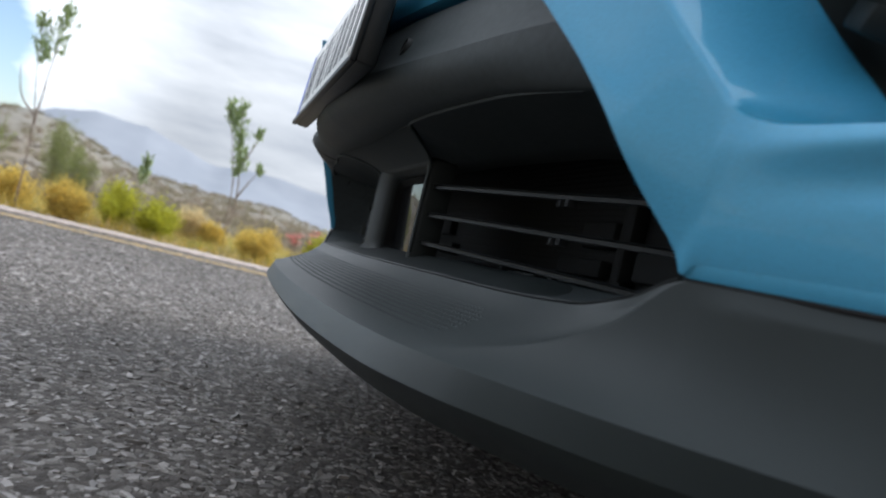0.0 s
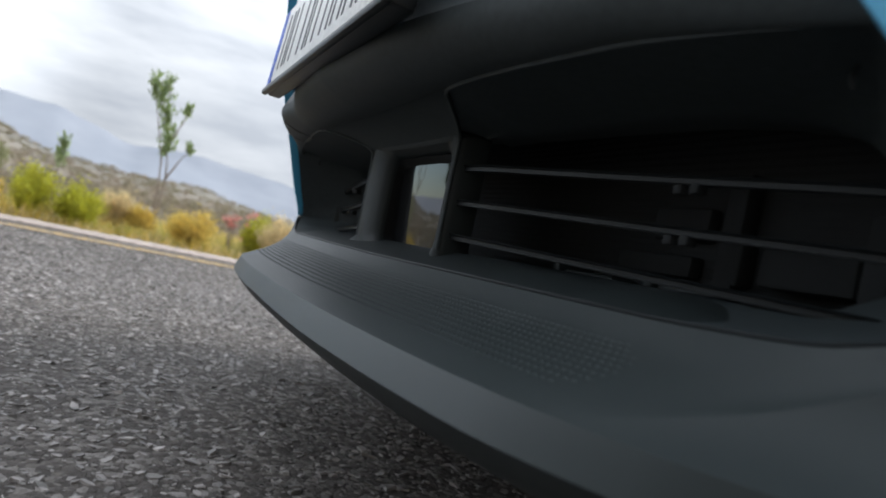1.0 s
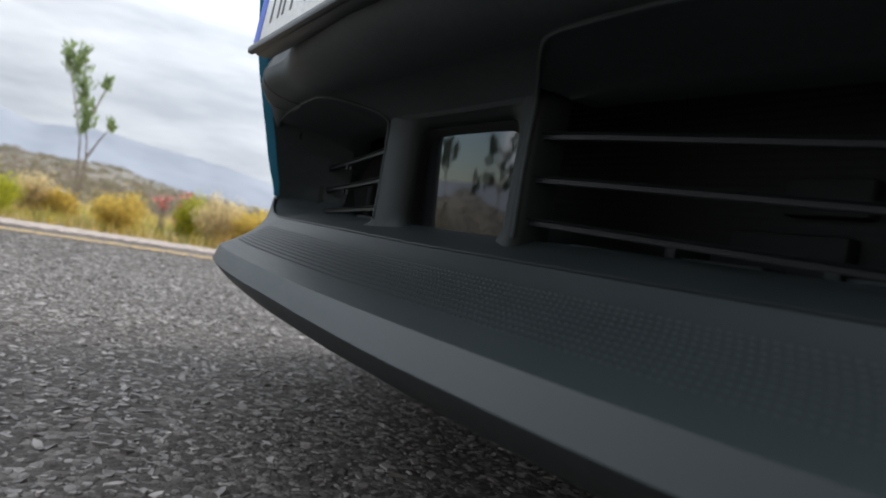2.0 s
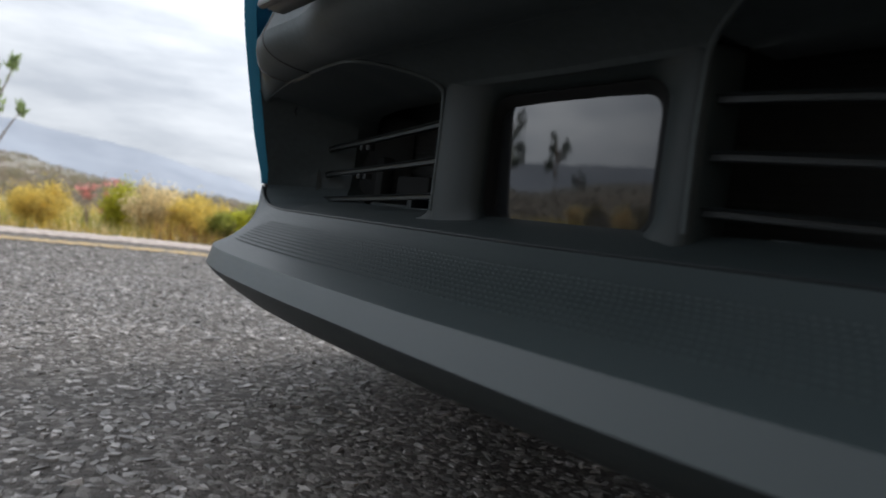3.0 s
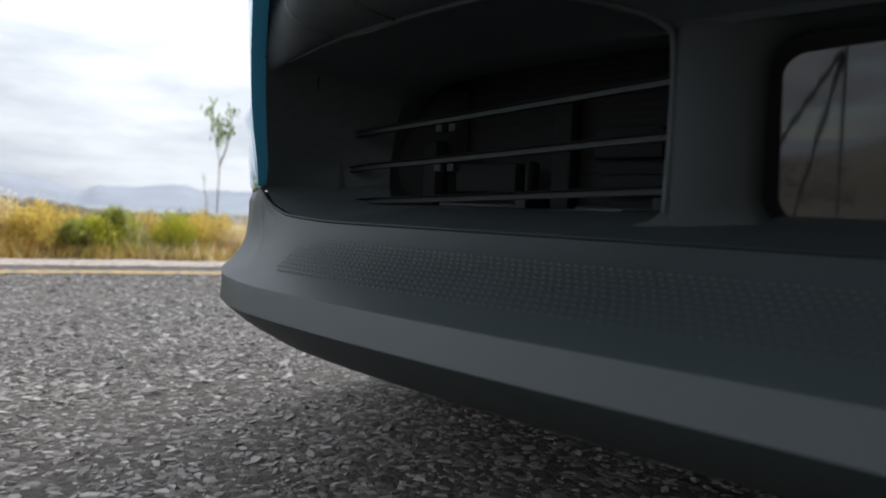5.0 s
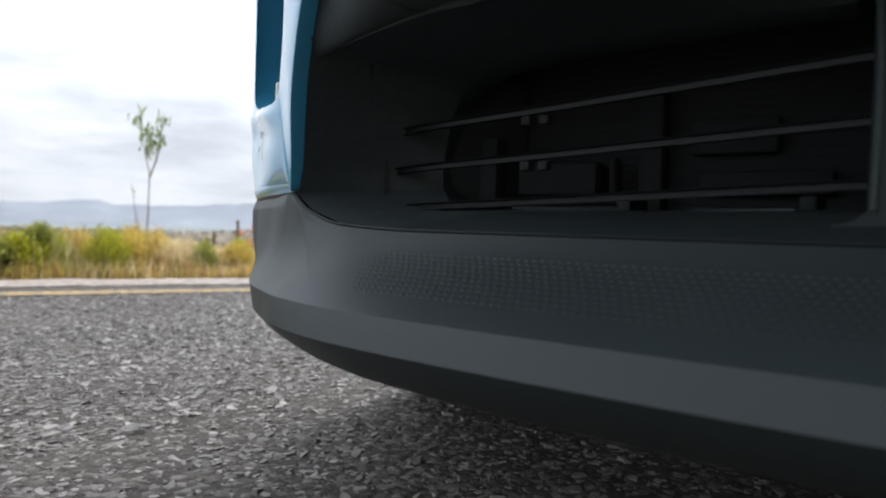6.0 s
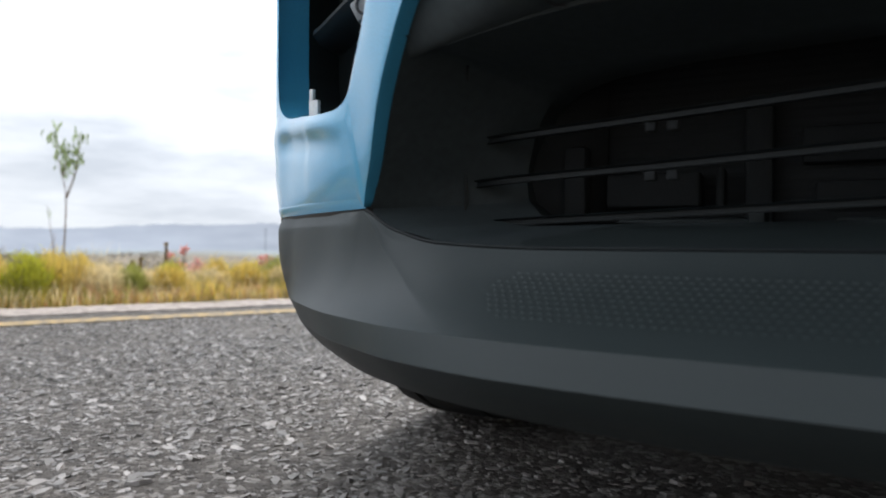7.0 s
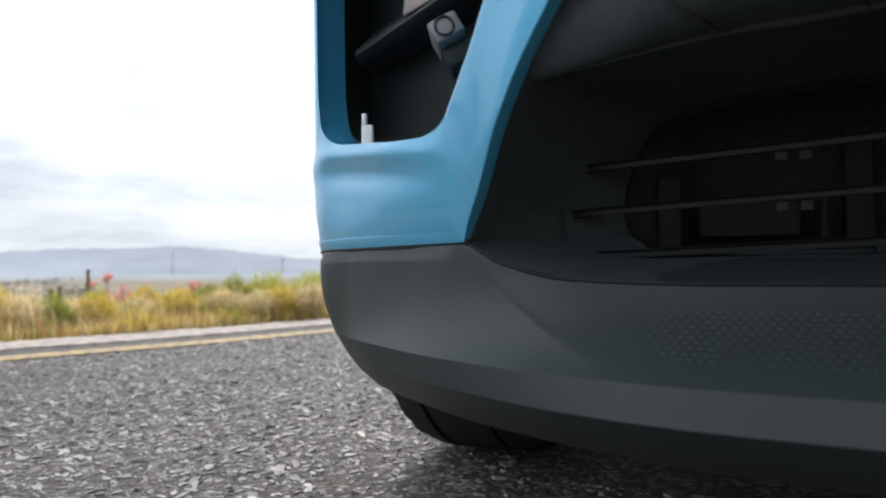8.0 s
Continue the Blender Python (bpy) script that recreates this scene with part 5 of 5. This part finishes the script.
sapling([[(-4.402, 0.010, -0.030), (-4.402, -0.012, 0.463), (-4.402, -0.078, 0.738), (-4.402, -0.166, 1.046)], [(-4.402, 0.010, -0.030), (-4.402, 0.032, 0.408), (-4.402, -0.017, 0.683), (-4.402, -0.067, 1.046)], [(-4.402, 0.032, 0.408), (-4.396, 0.087, 0.529), (-4.396, 0.147, 0.628)], [(-4.402, -0.001, 0.628), (-4.396, 0.054, 0.766), (-4.396, 0.087, 0.892)]],
        [((-4.402, -0.155, 1.002), 0.055), ((-4.402, -0.111, 0.931), 0.055), ((-4.402, -0.067, 1.013), 0.055), ((-4.402, -0.078, 0.903), 0.066), ((-4.402, -0.045, 0.821), 0.061), ((-4.402, -0.028, 0.727), 0.066), ((-4.402, -0.001, 0.656), 0.061), ((-4.396, -0.012, 0.584), 0.055), ((-4.396, 0.082, 0.865), 0.033), ((-4.396, 0.142, 0.617), 0.028)], "leaf", 33, "young forked tree with sparse green leaves on the slope", 0.062, 55, 0.011)
sapling([[(-3.841, -1.200, -0.030), (-3.841, -1.211, 0.518), (-3.824, -1.266, 0.848), (-3.819, -1.294, 1.206)], [(-3.841, -1.211, 0.518), (-3.846, -1.200, 0.848), (-3.846, -1.173, 1.233)], [(-3.841, -1.222, 0.573), (-3.813, -1.310, 0.683), (-3.808, -1.343, 0.848)]],
        [((-3.819, -1.283, 1.096), 0.066), ((-3.824, -1.266, 0.986), 0.066), ((-3.846, -1.189, 1.123), 0.077), ((-3.846, -1.178, 1.013), 0.066), ((-3.846, -1.173, 1.206), 0.066), ((-3.835, -1.244, 0.914), 0.055)], "leaf", 34, "tall thin sapling with feathery leaves on the slope", 0.058, 50, 0.009)
sapling([[(-3.940, -0.562, -0.030), (-3.940, -0.568, 0.326), (-3.945, -0.562, 0.496)]], [((-3.940, -0.568, 0.364), 0.039), ((-3.945, -0.562, 0.419), 0.039), ((-3.945, -0.562, 0.463), 0.028)], "leaf", 35, "small upright green sapling on the slope", 0.05, 45, 0.006)
# bushier growth on the slope
for k, (x, y, top, width) in enumerate([(-8.6, -1.75, 0.95, 0.5), (-9.2, -1.9, 1.0, 0.6), (-8.2, -1.45, 0.66, 0.4), (-9.8, -2.9, 1.0, 0.7)]):
    shrub(x, y - 0.18, top, width, "bush", 200 + k, "dense green bush on the dry slope")


def red_flower(x, y, z, seed):
    rng = np.random.default_rng(seed)
    thing = tagged(new("red_flower"), "red flowering verge plant with papery bracts", "flower", group="red verge flowers")
    z0 = ground_z(x, y)
    thing.location = (x, y, z0)
    bm = bmesh.new()
    heads = []
    for k in range(6):
        tip = Vector((rng.normal(0, 0.032), rng.normal(0, 0.032), z - z0 + rng.normal(0, 0.036)))
        heads.append(tip)
        tube(bm, [Vector((0, 0, -0.01)), tip * 0.5 + Vector((0, 0, 0.01)), tip], [0.003, 0.002, 0.0015], 4)
    part("stem_tuft", bm, "bark", thing, sharp=None)
    for tip in heads:
        v, f = leaves(rng, [tip + Vector(rng.normal(0, 0.010, 3)) for _ in range(22)], 0.028, 0.007, 0.2, 1.0)
        raw("flower_head", v, f, "red", thing, sharp=None)


for k, (x, y, z) in enumerate([(-3.98, 0.48, 0.22), (-3.90, 1.54, 0.11), (-4.15, 0.60, 0.20), (-3.81, 2.74, 0.20), (-3.78, 2.80, 0.14), (-3.45, 3.05, 0.17)]):
    red_flower(x, y, z, 300 + k)
for k, (x, y, z) in enumerate([(-3.82, 2.60, 0.30), (-3.92, 2.50, 0.21), (-3.95, 2.47, 0.19)]):
    rng = np.random.default_rng(320 + k)
    thing = tagged(new("dry_flower_spike"), "dry brown flower spike standing in the grass", "flower")
    thing.location = (x, y, ground_z(x, y))
    h = z - ground_z(x, y)
    bm = bmesh.new()
    tube(bm, [(0, 0, -0.01), (0.003, 0, h * 0.5), (0, 0, h * 0.95)], [0.004, 0.003, 0.003], 5)
    part("stem", bm, "bark", thing, sharp=None)
    v, f = leaves(rng, [Vector((rng.normal(0, 0.0045), rng.normal(0, 0.0045), h * rng.uniform(0.62, 1.0))) for _ in range(260)], 0.012, 0.0035, 0.8, 0.6)
    raw("flower_head", v, f, "brown", thing, sharp=None)
# bleached dead twig
bm = bmesh.new()
for line in ([(-4.07, 0.49, 0.0), (-4.07, 0.47, 0.14), (-4.06, 0.53, 0.24), (-4.05, 0.56, 0.34)], [(-4.06, 0.50, 0.17), (-4.06, 0.44, 0.24), (-4.05, 0.42, 0.27)], [(-4.06, 0.53, 0.24), (-4.06, 0.60, 0.27)]):
    tube(bm, path3(line, 7), [0.004, 0.004, 0.0035, 0.003, 0.003, 0.002, 0.0015], 5)
tagged(part("dead_twig", bm, "kerb"), "bleached dead twig among the shrubs", "twig")


def scatter(name, n, seed, near, far, azimuths, tint, size, label):
    """Low clumps of scrub over the slopes, growing with distance."""
    rng = np.random.default_rng(seed)
    verts, faces = [], []
    for _ in range(n):
        r = near * (far / near) ** rng.uniform()
        q = radians(rng.uniform(*azimuths))
        x, y = r * math.sin(q), r * math.cos(q)
        if beyond(x, y) < 1.2 and abs(y) < 60:
            continue
        z = ground_z(x, y)
        w = size * rng.uniform(0.5, 1.5) * (0.6 + r / 45)
        for k in range(30):
            d = Vector((rng.normal(), rng.normal(), abs(rng.normal(0.4, 0.6)))).normalized()
            a_ = d.cross(Vector((rng.normal(), rng.normal(), rng.normal()))).normalized() * w * 0.075
            p = Vector((x, y, z)) + Vector((rng.normal(0, 0.4) * w, rng.normal(0, 0.4) * w, abs(rng.normal(0, 0.3)) * w))
            b = len(verts)
            verts += [p - a_, p + a_, p + d * w * 0.6]
            faces.append((b, b + 1, b + 2))
    tagged(raw(name, verts, faces, tint, sharp=None), label, "scrub", kind="stuff")


scatter("grey_scrub", 700, 44, 7, 75, (-165, -112), "scrub_grey", 0.13, "grey-green scrub over the hillside across the road")
scatter("olive_scrub", 2000, 41, 6.5, 75, (-118, -60), "scrub_olive", 0.16, "olive scrub scattered over the dry hillside")
scatter("dry_scrub", 1500, 42, 6.0, 75, (-112, -66), "scrub_brown", 0.15, "brown dry scrub over the hillside")
scatter("pale_scrub", 600, 43, 6.0, 70, (-130, -50), "scrub_grey", 0.13, "pale dry tufts over the hillside")
# stones on the slope
for k in range(24):
    rng = np.random.default_rng(500 + k)
    r, q = rng.uniform(8, 34), radians(rng.uniform(-112, -78))
    x, y = r * math.sin(q), r * math.cos(q)
    bm = bmesh.new()
    bmesh.ops.create_icosphere(bm, subdivisions=2, radius=1.0)
    w = rng.uniform(0.06, 0.20) * (0.6 + r / 25)
    for v in bm.verts:
        v.co = Vector((v.co.x * w * 1.3, v.co.y * w, v.co.z * w * 0.6)) * (1 + 0.35 * noise.noise(v.co * 1.3 + Vector((k, 0, 0))))
    o = tagged(part("boulder", bm, "rock", sharp=50), "pale weathered rock on the dry slope", "rock", group="hillside rocks")
    o.location = (x, y, ground_z(x, y) + 0.1 * w)

# drooping trees across the slope in front of the car, mirrored in the radar cover
for k, (az, r, top, wide) in enumerate([(-117.0, 25, 6.3, 1.3), (-126.3, 24, 7.0, 1.9), (-133.2, 24, 4.6, 1.3), (-136.5, 22, 1.6, 0.8), (-122.5, 27, 3.4, 0.6)]):
    rng = np.random.default_rng(600 + k)
    x, y = r * math.sin(radians(az)), r * math.cos(radians(az))
    z = ground_z(x, y)
    h = 0.35 + r * math.tan(radians(top)) - z
    stems = [[(x, y, z - 0.1), (x + 0.04 * h, y, z + h * 0.4), (x + rng.normal(0, 0.1), y + rng.normal(0, 0.1), z + h * 0.92)]]
    cl = []
    for j in range(16):
        b = Vector((x + 0.03 * h, y, z + h * rng.uniform(0.25, 0.7)))
        q = rng.uniform(0, math.tau)
        tip = Vector((x + math.cos(q) * wide * rng.uniform(0.25, 0.6), y + math.sin(q) * wide * rng.uniform(0.25, 0.6), min(b.z + h * rng.uniform(0.10, 0.35), z + h)))
        stems.append([tuple(b), tuple(b.lerp(tip, 0.5) + Vector((0, 0, 0.05 * h))), tuple(tip)])
        cl.append((tuple(tip - Vector((0, 0, 0.04 * h))), 0.055 * h))
        cl.append((tuple(b.lerp(tip, 0.7)), 0.045 * h))
    o = sapling(stems, cl, "leaf_dark", 610 + k, "dark-leaved drooping tree on the hillside across the road", 0.045 * h, 115, 0.018 * h)
    o.name = "tree"

# low tripod left standing on the road before the car, mirrored in the radar cover
tripod = tagged(new("tripod"), "black three-legged camera tripod standing on the asphalt", "tripod")
tripod.location = (-0.83, -2.59, 0.0)
for fx, fy in ((-0.56, 0.39), (-0.40, -0.38), (0.13, 0.50)):
    leg_ = Vector((fx, fy, 0.0))
    top_ = Vector((fx * 0.03, fy * 0.03, 0.78))
    bm = bmesh.new()
    tube(bm, [leg_ + Vector((0, 0, 0.004)), leg_.lerp(top_, 0.5)], [0.009, 0.009], 8)
    tube(bm, [leg_.lerp(top_, 0.48), top_], [0.012, 0.013], 8)
    leg = part("leg", bm, "satin", tripod)
    bm = bmesh.new()
    tube(bm, [leg_ - Vector((0, 0, 0.002)), leg_ + Vector((0, 0, 0.014))], [0.011, 0.008], 8)
    part("rubber_foot", bm, "rubber", leg)
bm = bmesh.new()
tube(bm, [(0, 0, 0.66), (0, 0, 0.88)], 0.010, 10)
part("centre_column", bm, "satin", tripod)
bm = bmesh.new()
box(bm, (-0.025, -0.032, 0.87), (0.025, 0.032, 0.92), 0.008)
part("head", bm, "satin", tripod)

# masts far down the valley
for x, y, h in ((-205.0, 219.0, 10.5), (-150.0, 214.0, 6.0)):
    z = ground_z(x, y)
    bm = bmesh.new()
    tube(bm, [(0, 0, -0.3), (0, 0, h)], [0.22, 0.14], 8)
    mast = tagged(part("utility_pole", bm, "steel"), "distant grey utility pole in the valley", "pole", group="valley poles")
    mast.location = (x, y, z)
    for dz in (0.9, 0.72):
        bm = bmesh.new()
        box(bm, (-1.3, -0.1, h * dz - 0.1), (1.3, 0.1, h * dz + 0.1), 0.02)
        part("crossarm", bm, "steel", mast)
